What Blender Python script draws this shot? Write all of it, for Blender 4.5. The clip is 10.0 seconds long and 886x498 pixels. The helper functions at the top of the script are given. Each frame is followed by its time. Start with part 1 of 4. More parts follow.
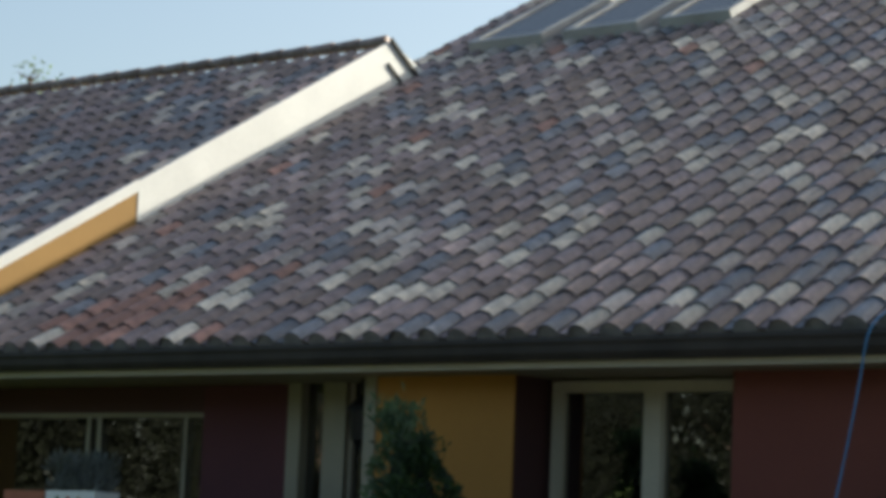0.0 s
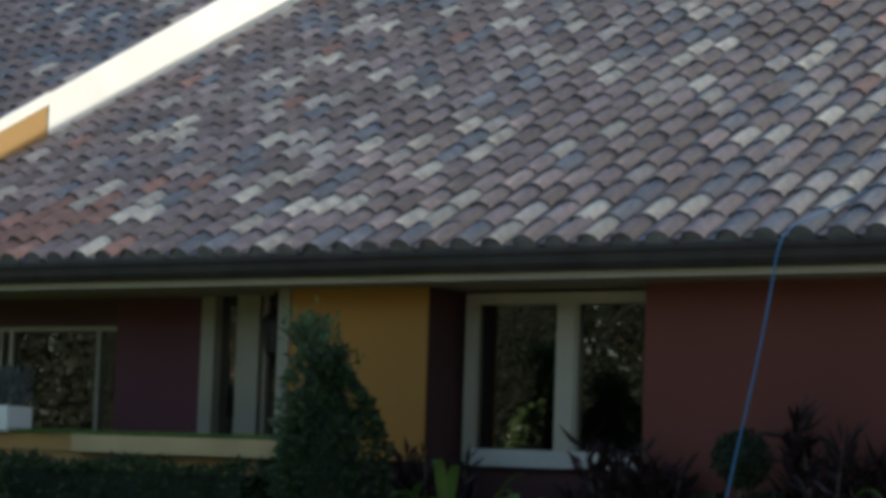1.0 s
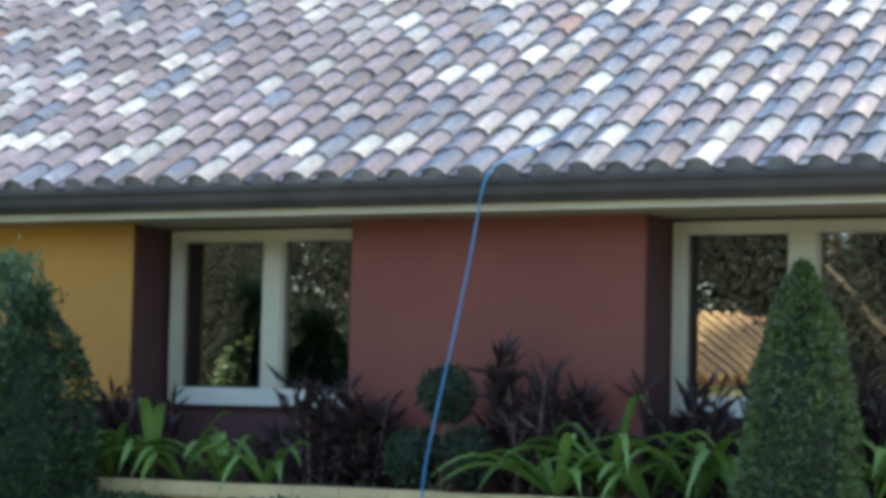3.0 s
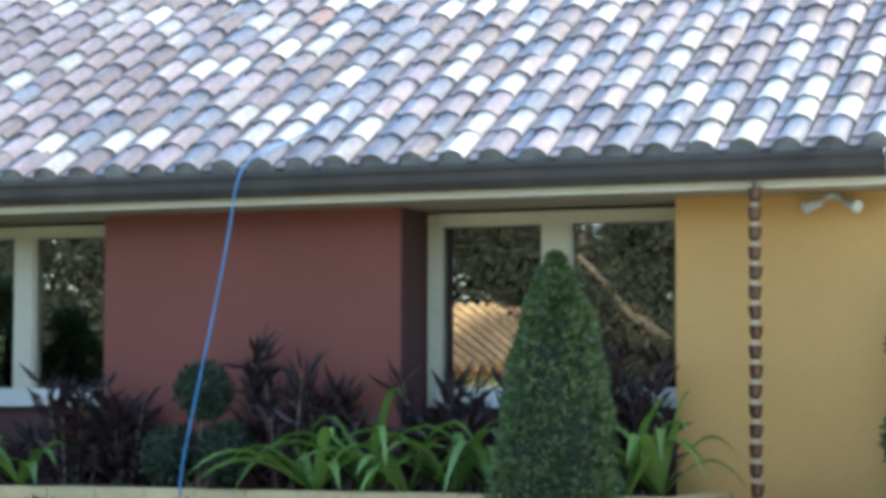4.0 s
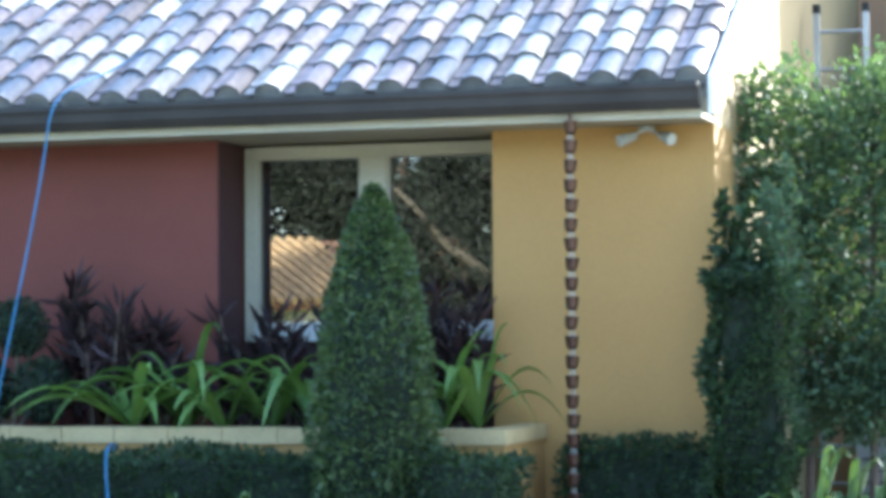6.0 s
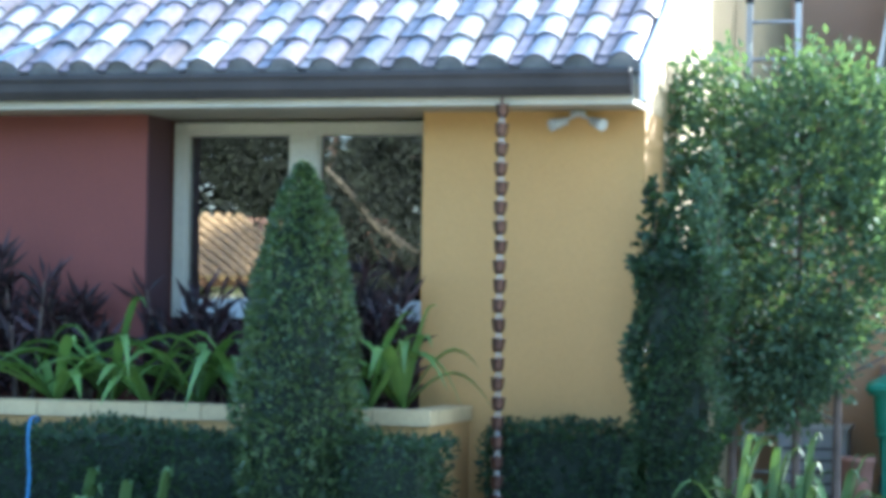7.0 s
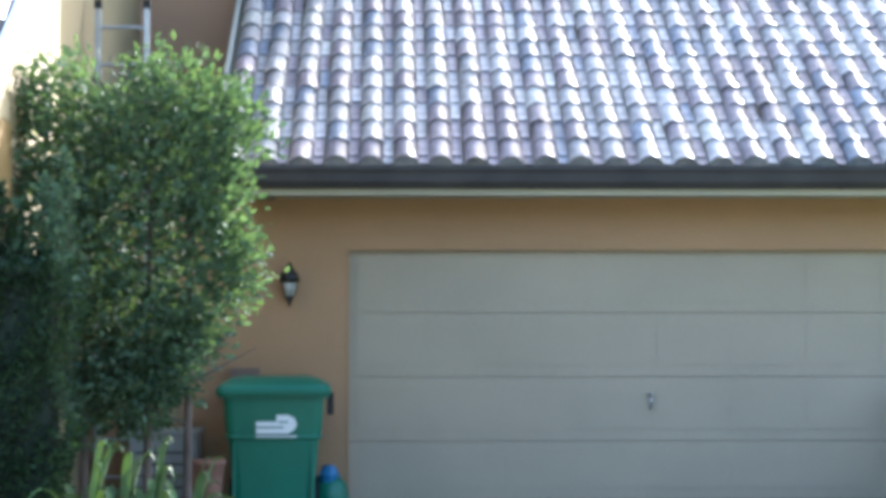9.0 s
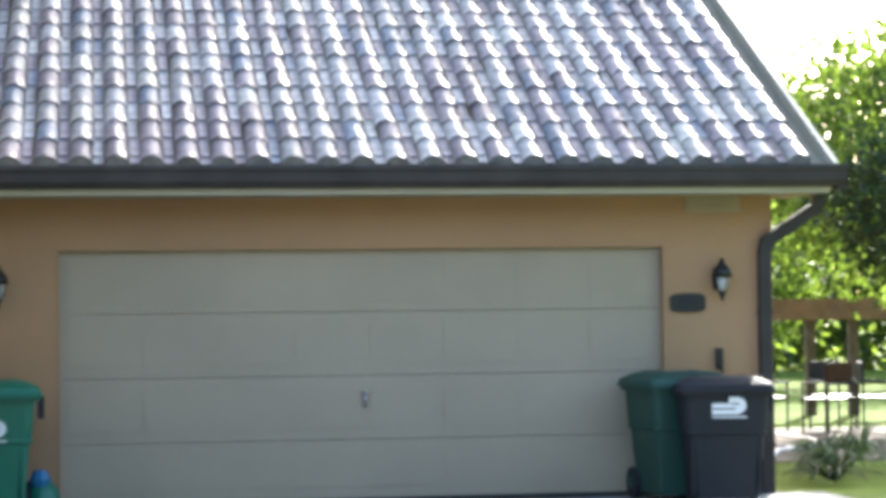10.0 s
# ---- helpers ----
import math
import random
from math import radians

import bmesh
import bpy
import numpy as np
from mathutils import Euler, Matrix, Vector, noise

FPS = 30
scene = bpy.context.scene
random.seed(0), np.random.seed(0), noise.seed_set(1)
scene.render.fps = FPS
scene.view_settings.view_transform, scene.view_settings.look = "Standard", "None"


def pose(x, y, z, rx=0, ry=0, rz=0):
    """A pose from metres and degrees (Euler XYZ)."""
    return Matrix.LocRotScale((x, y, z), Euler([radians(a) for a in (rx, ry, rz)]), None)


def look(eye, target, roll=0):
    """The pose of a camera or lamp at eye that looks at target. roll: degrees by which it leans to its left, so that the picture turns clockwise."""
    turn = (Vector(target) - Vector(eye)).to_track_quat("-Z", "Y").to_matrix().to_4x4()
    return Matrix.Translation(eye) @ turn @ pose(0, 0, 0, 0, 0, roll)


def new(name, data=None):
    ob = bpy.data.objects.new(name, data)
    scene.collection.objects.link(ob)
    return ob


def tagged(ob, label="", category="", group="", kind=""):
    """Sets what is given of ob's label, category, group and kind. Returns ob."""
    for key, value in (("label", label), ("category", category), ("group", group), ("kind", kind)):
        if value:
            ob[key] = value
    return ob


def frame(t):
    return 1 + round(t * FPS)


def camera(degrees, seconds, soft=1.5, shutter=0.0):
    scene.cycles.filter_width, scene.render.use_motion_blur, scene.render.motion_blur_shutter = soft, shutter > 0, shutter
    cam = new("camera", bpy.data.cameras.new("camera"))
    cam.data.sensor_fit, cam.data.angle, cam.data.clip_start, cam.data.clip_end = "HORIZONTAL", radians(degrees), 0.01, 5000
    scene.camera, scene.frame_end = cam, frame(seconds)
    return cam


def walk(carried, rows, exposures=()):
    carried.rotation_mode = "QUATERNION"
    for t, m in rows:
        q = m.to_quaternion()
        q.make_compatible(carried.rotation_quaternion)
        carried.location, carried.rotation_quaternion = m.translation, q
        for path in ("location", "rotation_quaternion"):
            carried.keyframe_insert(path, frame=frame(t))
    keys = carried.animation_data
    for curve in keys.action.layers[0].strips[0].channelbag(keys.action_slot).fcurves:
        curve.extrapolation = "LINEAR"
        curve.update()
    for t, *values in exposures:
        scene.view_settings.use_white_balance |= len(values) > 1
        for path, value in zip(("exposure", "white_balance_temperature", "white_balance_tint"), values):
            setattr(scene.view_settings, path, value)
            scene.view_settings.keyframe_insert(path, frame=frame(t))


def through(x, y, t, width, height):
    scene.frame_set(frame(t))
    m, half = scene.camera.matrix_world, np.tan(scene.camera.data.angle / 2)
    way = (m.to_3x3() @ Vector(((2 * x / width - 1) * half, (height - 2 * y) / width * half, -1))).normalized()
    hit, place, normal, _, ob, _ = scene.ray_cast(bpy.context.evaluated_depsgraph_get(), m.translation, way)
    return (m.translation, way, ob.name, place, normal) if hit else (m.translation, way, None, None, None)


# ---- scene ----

# ---- camera: it stands on the drive and turns ----
EYE = Vector((6.629, -13.494, 1.474))
cam = camera(22.234, 10.0, soft=4.6)
TURNS = [  # seconds, yaw to the left, pitch, roll
    (0, 37.462, 7.421, 2.29), (0.5, 36.908, 6.638, 2.36), (0.7, 35.9, 5.88, 2.2), (1, 35.175, 5.284, 1.93), (1.5, 33.213, 4.686, 2.08),
    (2, 31.756, 4.132, 1.58), (2.2, 30.872, 3.996, 1.50), (3.3, 26.087, 3.912, 0.77), (3.5, 24.764, 3.888, 0.29),
    (4, 21.440, 3.821, 0.07), (4.5, 19.136, 3.503, 0.22), (5, 17.526, 2.689, 0.31), (5.5, 16.982, 2.595, -0.08),
    (5.7, 17.080, 2.442, -0.32), (6.8, 15.109, 1.511, 0.12), (7, 14.993, 1.635, 0.89), (7.5, 13.212, 2.182, -0.13),
    (8, 9.504, 2.597, 0.22), (8.5, 3.011, 2.123, 0.30), (9, -1.416, 1.894, -0.04), (9.5, -4.697, 1.361, -0.16),
    (10, -8.703, 1.833, -0.74)]


def gaze(yaw, pitch, roll):
    a, b = radians(yaw), radians(pitch)
    ahead = Vector((-math.sin(a) * math.cos(b), math.cos(a) * math.cos(b), math.sin(b)))
    return look(EYE, EYE + 10 * ahead, roll)


walk(cam, [(t, gaze(*r)) for t, *r in TURNS],
     exposures=[(0, 0.36, 6600, 4), (0.5, 0.38, 6600, 4), (1.0, 0.58, 6600, 4), (1.5, 1.18, 6500, 4), (2.0, 1.62, 6400, 5), (3.3, 2.52, 6200, 5), (4.5, 2.72, 6000, 5), (5.5, 2.78, 5750, 5), (7.0, 2.98, 5150, 5), (7.5, 2.95, 5150, 5), (8.5, 2.68, 5300, 7), (9.2, 2.46, 5700, 9), (10, 2.26, 6000, 9)])

# ---- light ----
SUN_AZ, SUN_EL = radians(24), radians(26.5)
TO_SUN = Vector((math.sin(SUN_AZ) * math.cos(SUN_EL), math.cos(SUN_AZ) * math.cos(SUN_EL), math.sin(SUN_EL)))
world = bpy.data.worlds.new("sky")
world.use_nodes = True
scene.world = world
sky = world.node_tree.nodes.new("ShaderNodeTexSky")
sky.sky_type, sky.sun_disc, sky.sun_elevation, sky.sun_rotation = "NISHITA", False, SUN_EL, SUN_AZ
sky.dust_density = 3.0
backg = world.node_tree.nodes["Background"]
backg.inputs["Strength"].default_value = 0.15
world.node_tree.links.new(sky.outputs[0], backg.inputs["Color"])
sun_data = bpy.data.lights.new("sun", "SUN")
sun_data.energy, sun_data.angle, sun_data.color = 4.6, radians(0.5), (1.0, 0.93, 0.82)
new("sun", sun_data).matrix_world = look(TO_SUN * 60, (0, 0, 0))


# ---- materials ----
def nodes_of(name):
    m = bpy.data.materials.new(name)
    m.use_nodes = True
    nt = m.node_tree
    return m, nt, nt.nodes["Principled BSDF"]


def ramp(nt, stops, sharp=False):
    r = nt.nodes.new("ShaderNodeValToRGB")
    r.color_ramp.interpolation = "CONSTANT" if sharp else "LINEAR"
    while len(r.color_ramp.elements) < len(stops):
        r.color_ramp.elements.new(0.5)
    for e, (p, c) in zip(r.color_ramp.elements, stops):
        e.position, e.color = p, (*c, 1)
    return r


def noise_node(nt, scale, detail=4.0, coord="Object", stretch=(1, 1, 1)):
    tc, mp, n = nt.nodes.new("ShaderNodeTexCoord"), nt.nodes.new("ShaderNodeMapping"), nt.nodes.new("ShaderNodeTexNoise")
    mp.inputs["Scale"].default_value = stretch
    nt.links.new(tc.outputs[coord], mp.inputs[0])
    nt.links.new(mp.outputs[0], n.inputs["Vector"])
    n.inputs["Scale"].default_value, n.inputs["Detail"].default_value = scale, detail
    return n


def mixed(nt, a, b, fac, mode="MIX"):
    n = nt.nodes.new("ShaderNodeMix")
    n.data_type, n.blend_type = "RGBA", mode
    for sock, v in ((n.inputs[6], a), (n.inputs[7], b), (n.inputs[0], fac)):
        if isinstance(v, (int, float)):
            sock.default_value = v
        elif isinstance(v, tuple):
            sock.default_value = (*v, 1)
        else:
            nt.links.new(v, sock)
    return n.outputs[2]


def bumped(nt, bsdf, source, strength, distance=0.01):
    b = nt.nodes.new("ShaderNodeBump")
    b.inputs["Strength"].default_value, b.inputs["Distance"].default_value = strength, distance
    nt.links.new(source, b.inputs["Height"])
    nt.links.new(b.outputs[0], bsdf.inputs["Normal"])


def scaled(c, k):
    return tuple(min(1.0, v * k) for v in c)


def surface(name, colour, rough=0.6, vary=0.25, big=1.2, fine=40.0, bump=0.25, depth=0.004, metal=0.0, spec=0.5, stretch=(1, 1, 1)):
    """A plain surface with blotches, grain and fine relief."""
    m, nt, b = nodes_of(name)
    n1, n2 = noise_node(nt, big, 5, stretch=stretch), noise_node(nt, fine, 3)
    r1 = ramp(nt, [(0.3, scaled(colour, 1 - vary)), (0.7, scaled(colour, 1 + vary))])
    r2 = ramp(nt, [(0.3, (0.8, 0.8, 0.8)), (0.7, (1, 1, 1))])
    nt.links.new(n1.outputs[0], r1.inputs[0])
    nt.links.new(n2.outputs[0], r2.inputs[0])
    nt.links.new(mixed(nt, r1.outputs[0], r2.outputs[0], 0.7, "MULTIPLY"), b.inputs["Base Color"])
    b.inputs["Roughness"].default_value, b.inputs["Metallic"].default_value = rough, metal
    b.inputs["Specular IOR Level"].default_value = spec
    bumped(nt, b, n2.outputs[0], bump, depth)
    return m


def random_value(nt):
    """One number a piece: by object where pieces are objects, by island where they are joined."""
    oi, ge, ad, fr = (nt.nodes.new(k) for k in ("ShaderNodeObjectInfo", "ShaderNodeNewGeometry", "ShaderNodeMath", "ShaderNodeMath"))
    fr.operation = "FRACT"
    nt.links.new(oi.outputs["Random"], ad.inputs[0])
    nt.links.new(ge.outputs["Random Per Island"], ad.inputs[1])
    nt.links.new(ad.outputs[0], fr.inputs[0])
    return fr.outputs[0]


def tile_material(name, stops, rough=0.56):
    m, nt, b = nodes_of(name)
    rv = random_value(nt)
    r = ramp(nt, stops, sharp=True)
    nt.links.new(rv, r.inputs[0])
    n1, n2 = noise_node(nt, 9, 4), noise_node(nt, 70, 3)
    stain = ramp(nt, [(0.35, (0.62, 0.6, 0.6)), (0.62, (1.12, 1.1, 1.08))])
    nt.links.new(n1.outputs[0], stain.inputs[0])
    c = mixed(nt, r.outputs[0], stain.outputs[0], 0.75, "MULTIPLY")
    grain = ramp(nt, [(0.35, (0.75, 0.75, 0.75)), (0.65, (1.1, 1.1, 1.1))])
    nt.links.new(n2.outputs[0], grain.inputs[0])
    nt.links.new(mixed(nt, c, grain.outputs[0], 0.5, "MULTIPLY"), b.inputs["Base Color"])
    b.inputs["Roughness"].default_value = rough
    b.inputs["Specular IOR Level"].default_value = 0.5
    bumped(nt, b, n2.outputs[0], 0.35, 0.003)
    return m


def leaf_material(name, dark, light, rough=0.45, through=0.35):
    m, nt, b = nodes_of(name)
    rv = random_value(nt)
    r = ramp(nt, [(0.0, dark), (0.55, scaled(light, 0.7)), (1.0, light)])
    nt.links.new(rv, r.inputs[0])
    n1 = noise_node(nt, 2.5, 3)
    sh = ramp(nt, [(0.3, (0.6, 0.65, 0.6)), (0.7, (1.15, 1.1, 1.0))])
    nt.links.new(n1.outputs[0], sh.inputs[0])
    c = mixed(nt, r.outputs[0], sh.outputs[0], 0.8, "MULTIPLY")
    nt.links.new(c, b.inputs["Base Color"])
    b.inputs["Roughness"].default_value = rough
    tr, mx = nt.nodes.new("ShaderNodeBsdfTranslucent"), nt.nodes.new("ShaderNodeMixShader")
    warm = mixed(nt, c, (1.0, 1.0, 0.35), 0.8, "MULTIPLY")
    bright = mixed(nt, warm, (1.6, 1.6, 1.6), 1.0, "MULTIPLY")
    nt.links.new(bright, tr.inputs["Color"])
    mx.inputs[0].default_value = through
    nt.links.new(b.outputs[0], mx.inputs[1])
    nt.links.new(tr.outputs[0], mx.inputs[2])
    nt.links.new(mx.outputs[0], nt.nodes["Material Output"].inputs["Surface"])
    return m


def glass_material(name, tint, share):
    m, nt, b = nodes_of(name)
    tr, gl, mx = (nt.nodes.new(k) for k in ("ShaderNodeBsdfTransparent", "ShaderNodeBsdfGlossy", "ShaderNodeMixShader"))
    tr.inputs["Color"].default_value = (*tint, 1)
    gl.inputs["Roughness"].default_value = 0.004
    n = noise_node(nt, 1.4, 1)
    bm_ = nt.nodes.new("ShaderNodeBump")
    bm_.inputs["Strength"].default_value, bm_.inputs["Distance"].default_value = 0.03, 0.012
    nt.links.new(n.outputs[0], bm_.inputs["Height"])
    nt.links.new(bm_.outputs[0], gl.inputs["Normal"])
    mx.inputs[0].default_value = share
    nt.links.new(tr.outputs[0], mx.inputs[1])
    nt.links.new(gl.outputs[0], mx.inputs[2])
    nt.links.new(mx.outputs[0], nt.nodes["Material Output"].inputs["Surface"])
    return m


TILES = [tile_material(n, [(0.0, scaled(c, 0.8)), (0.3, scaled(c, 0.95)), (0.6, scaled(c, 1.08)), (0.85, scaled(c, 1.25))]) for n, c in (
    ("brown_tile", (0.24, 0.18, 0.16)), ("slate_tile", (0.2, 0.21, 0.235)), ("mauve_tile", (0.28, 0.215, 0.21)),
    ("red_tile", (0.38, 0.2, 0.15)), ("sand_tile", (0.62, 0.55, 0.45)), ("tan_tile", (0.44, 0.385, 0.34)), ("pink_tile", (0.38, 0.29, 0.27)))]
# dark tile lips: the shade in the joints is put into their colour
EDGE = surface("tile_joint_shade", (0.11, 0.10, 0.10), 0.9, 0.35, 9, 60, 0.4, 0.004)
POST = surface("grey_cream_paint", (0.29, 0.26, 0.185), 0.6, 0.1, 2, 60, 0.1, 0.002)
MORTAR = surface("mortar", (0.21, 0.19, 0.17), 0.9, 0.3, 8, 60, 0.6, 0.006)
YELLOW = surface("yellow_stucco", (0.42, 0.24, 0.075), 0.85, 0.07, 0.8, 90, 0.35, 0.003)
ORANGE = surface("orange_stucco", (0.36, 0.21, 0.105), 0.85, 0.08, 0.8, 90, 0.35, 0.003)
# leaf colour dimmed to near-black so trees reflect dark despite the sun
STREET_LEAF = leaf_material("dimmed_street_leaf", (0.005, 0.008, 0.004), (0.014, 0.02, 0.008), 0.9, 0.1)
PALE_BARK = surface("pale_bark", (0.06, 0.05, 0.03), 0.9, 0.3, 5, 40, 0.8, 0.01)
OCHRE = surface("ochre_stucco", (0.42, 0.2, 0.04), 0.85, 0.09, 0.8, 90, 0.35, 0.003)
CREAM_WALL = surface("pale_yellow_stucco", (0.34, 0.25, 0.12), 0.85, 0.07, 0.8, 90, 0.35, 0.003)
RED = surface("red_stucco", (0.15, 0.042, 0.028), 0.85, 0.1, 0.9, 90, 0.35, 0.003)
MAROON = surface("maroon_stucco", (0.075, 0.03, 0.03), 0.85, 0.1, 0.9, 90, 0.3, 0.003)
PURPLE = surface("plum_stucco", (0.1, 0.031, 0.037), 0.85, 0.1, 0.9, 90, 0.3, 0.003)
BROWN_WALL = surface("brown_pink_stucco", (0.45, 0.26, 0.15), 0.85, 0.08, 0.8, 90, 0.3, 0.003)
CAPSTONE = surface("cream_yellow_masonry", (0.52, 0.39, 0.19), 0.8, 0.12, 3, 60, 0.3, 0.003)
CREAM = surface("cream_paint", (0.43, 0.395, 0.295), 0.55, 0.06, 2, 60, 0.1, 0.002)
WHITE = surface("white_paint", (0.8, 0.79, 0.75), 0.45, 0.05, 2, 60, 0.1, 0.002)
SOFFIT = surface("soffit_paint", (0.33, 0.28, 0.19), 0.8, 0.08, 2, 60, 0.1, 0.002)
GUTTER = surface("dark_bronze_metal", (0.04, 0.033, 0.028), 0.65, 0.25, 3, 40, 0.1, 0.002, 0.0, 0.3)
# near-black colour stands in for the lack of light indoors
DARK = surface("unlit_room", (0.03, 0.028, 0.025), 0.9, 0.2, 1, 20, 0.1)
GLASS = glass_material("window_glass", (0.3, 0.31, 0.3), 0.3)
DOOR = surface("garage_door_paint", (0.35, 0.28, 0.188), 0.55, 0.06, 1.2, 80, 0.15, 0.002)
GREEN_PLASTIC = surface("green_plastic", (0.012, 0.145, 0.08), 0.42, 0.12, 2, 60, 0.15, 0.002)
BLACK_PLASTIC = surface("black_plastic", (0.022, 0.023, 0.024), 0.75, 0.15, 2, 60, 0.15, 0.002, 0.0, 0.3)
DARK_GREEN = surface("dark_green_plastic", (0.016, 0.06, 0.04), 0.6, 0.15, 2, 60, 0.15, 0.002)
BLACK_METAL = surface("black_iron", (0.03, 0.028, 0.026), 0.45, 0.2, 6, 60, 0.2, 0.002, 0.6)
ALUMINIUM = surface("aluminium", (0.42, 0.42, 0.42), 0.45, 0.12, 5, 60, 0.1, 0.002, 0.9)
COPPER = surface("aged_copper", (0.1, 0.058, 0.042), 0.38, 0.3, 12, 60, 0.2, 0.002, 0.7)
FROST = surface("frosted_glass", (0.42, 0.41, 0.37), 0.2, 0.05, 3, 40, 0.05)
HOSE = surface("blue_hose", (0.03, 0.15, 0.3), 0.4, 0.15, 6, 50, 0.1)
BARK = surface("bark", (0.12, 0.085, 0.06), 0.9, 0.35, 8, 50, 0.8, 0.01)
SOIL = surface("soil", (0.05, 0.038, 0.028), 0.95, 0.35, 6, 40, 0.8, 0.02)
TERRACOTTA = surface("terracotta", (0.42, 0.15, 0.08), 0.8, 0.15, 5, 50, 0.3)
PAVER = surface("drive_paver", (0.27, 0.25, 0.22), 0.85, 0.25, 0.6, 20, 0.5, 0.01)
LAWN = surface("lawn", (0.13, 0.18, 0.03), 0.95, 0.35, 0.5, 30, 0.8, 0.03, spec=0.05)
PATIO = surface("patio_concrete", (0.17, 0.15, 0.12), 0.95, 0.3, 0.8, 30, 0.3, spec=0.08)
HEDGE_LEAF = leaf_material("hedge_leaf", (0.011, 0.024, 0.01), (0.042, 0.085, 0.026), 0.62, 0.25)
DARK_LEAF = leaf_material("dark_topiary_leaf", (0.009, 0.017, 0.009), (0.03, 0.055, 0.022), 0.65, 0.2)
CONE_LEAF = leaf_material("shrub_leaf", (0.022, 0.045, 0.018), (0.115, 0.17, 0.065), 0.4, 0.25)
CLUMP_LEAF = leaf_material("clump_leaf", (0.045, 0.09, 0.025), (0.125, 0.2, 0.055), 0.75, 0.15)
TREE_LEAF = leaf_material("tree_leaf", (0.05, 0.09, 0.054), (0.125, 0.195, 0.105), 0.8, 0.24)
OAK_LEAF = leaf_material("oak_leaf", (0.05, 0.08, 0.02), (0.18, 0.26, 0.07), 0.5, 0.55)
LILY_LEAF = leaf_material("strap_leaf", (0.08, 0.155, 0.035), (0.19, 0.31, 0.075), 0.5, 0.2)
CORDY_LEAF = leaf_material("dark_red_leaf", (0.013, 0.01, 0.011), (0.05, 0.022, 0.026), 0.6, 0.15)
# near-black for added solid cores that give the shade between leaves
INNER = surface("shrub_inner_shade", (0.012, 0.02, 0.01), 0.95, 0.3, 8, 30, 0.6, 0.02)
SILVER_LEAF = leaf_material("grey_leaf", (0.06, 0.07, 0.07), (0.2, 0.22, 0.22), 0.6, 0.2)


# ---- building blocks ----
def place_of(ob):
    if ob.parent:
        return place_of(ob.parent) @ ob.matrix_parent_inverse @ ob.matrix_basis
    return ob.matrix_basis.copy()


def hang(ob, parent):
    if parent:
        ob.parent = parent
        ob.matrix_parent_inverse = place_of(parent).inverted()
    return ob


def part(name, bm, material, parent=None, label="", smooth=False, soft=0.0):
    """Links a bmesh as one mesh object, under a thing or part if given; soft: the width of its rounded edges."""
    if soft:
        sharp = [e for e in bm.edges if len(e.link_faces) == 2 and e.calc_face_angle(0) > 0.6]
        bmesh.ops.bevel(bm, geom=sharp, offset=soft, segments=2, affect="EDGES", profile=0.6)
    bmesh.ops.recalc_face_normals(bm, faces=bm.faces)
    me = bpy.data.meshes.new(name)
    bm.to_mesh(me)
    bm.free()
    me.materials.append(material)
    for p in me.polygons:
        p.use_smooth = smooth
    ob = new(name, me)
    if label:
        tagged(ob, label)
    return hang(ob, parent)


def raw(name, verts, faces, material, parent=None, smooth=False):
    me = bpy.data.meshes.new(name)
    me.from_pydata([tuple(v) for v in verts], [], [tuple(q) for q in faces])
    me.materials.append(material)
    if smooth:
        me.polygons.foreach_set("use_smooth", [True] * len(me.polygons))
    return hang(new(name, me), parent)


def thing(name, at, label, category, group="", kind=""):
    ob = new(name)
    ob.empty_display_size = 0.1
    ob.location = at
    return tagged(ob, label, category, group, kind)


def box(*spans, bm=None):
    """A box from x0, x1, y0, y1, z0, z1."""
    bm = bm or bmesh.new()
    x0, x1, y0, y1, z0, z1 = spans
    v = [bm.verts.new(p) for p in ((x0, y0, z0), (x1, y0, z0), (x1, y1, z0), (x0, y1, z0), (x0, y0, z1), (x1, y0, z1), (x1, y1, z1), (x0, y1, z1))]
    for q in ((0, 3, 2, 1), (4, 5, 6, 7), (0, 1, 5, 4), (1, 2, 6, 5), (2, 3, 7, 6), (3, 0, 4, 7)):
        bm.faces.new([v[i] for i in q])
    return bm


def rod(p0, p1, r0, r1=None, sides=10, bm=None):
    """A round bar between two points."""
    bm = bm or bmesh.new()
    p0, p1 = Vector(p0), Vector(p1)
    r1 = r0 if r1 is None else r1
    q = (p1 - p0).to_track_quat("Z", "Y")
    rings = []
    for p, r in ((p0, r0), (p1, r1)):
        rings.append([bm.verts.new(p + q @ Vector((r * math.cos(k * math.tau / sides), r * math.sin(k * math.tau / sides), 0))) for k in range(sides)])
    for k in range(sides):
        bm.faces.new((rings[0][k], rings[0][(k + 1) % sides], rings[1][(k + 1) % sides], rings[1][k]))
    bm.faces.new(rings[0][::-1])
    bm.faces.new(rings[1])
    return bm


def lathe(profile, at, sides=20, bm=None, closed=False):
    """A turned shape from (radius, height) pairs about an upright axis."""
    bm = bm or bmesh.new()
    rings = [[bm.verts.new((at[0] + r * math.cos(k * math.tau / sides), at[1] + r * math.sin(k * math.tau / sides), at[2] + h)) for k in range(sides)] for r, h in profile]
    for a, b in zip(rings, rings[1:]):
        for k in range(sides):
            bm.faces.new((a[k], a[(k + 1) % sides], b[(k + 1) % sides], b[k]))
    if closed:
        bm.faces.new(rings[0][::-1])
        bm.faces.new(rings[-1])
    return bm


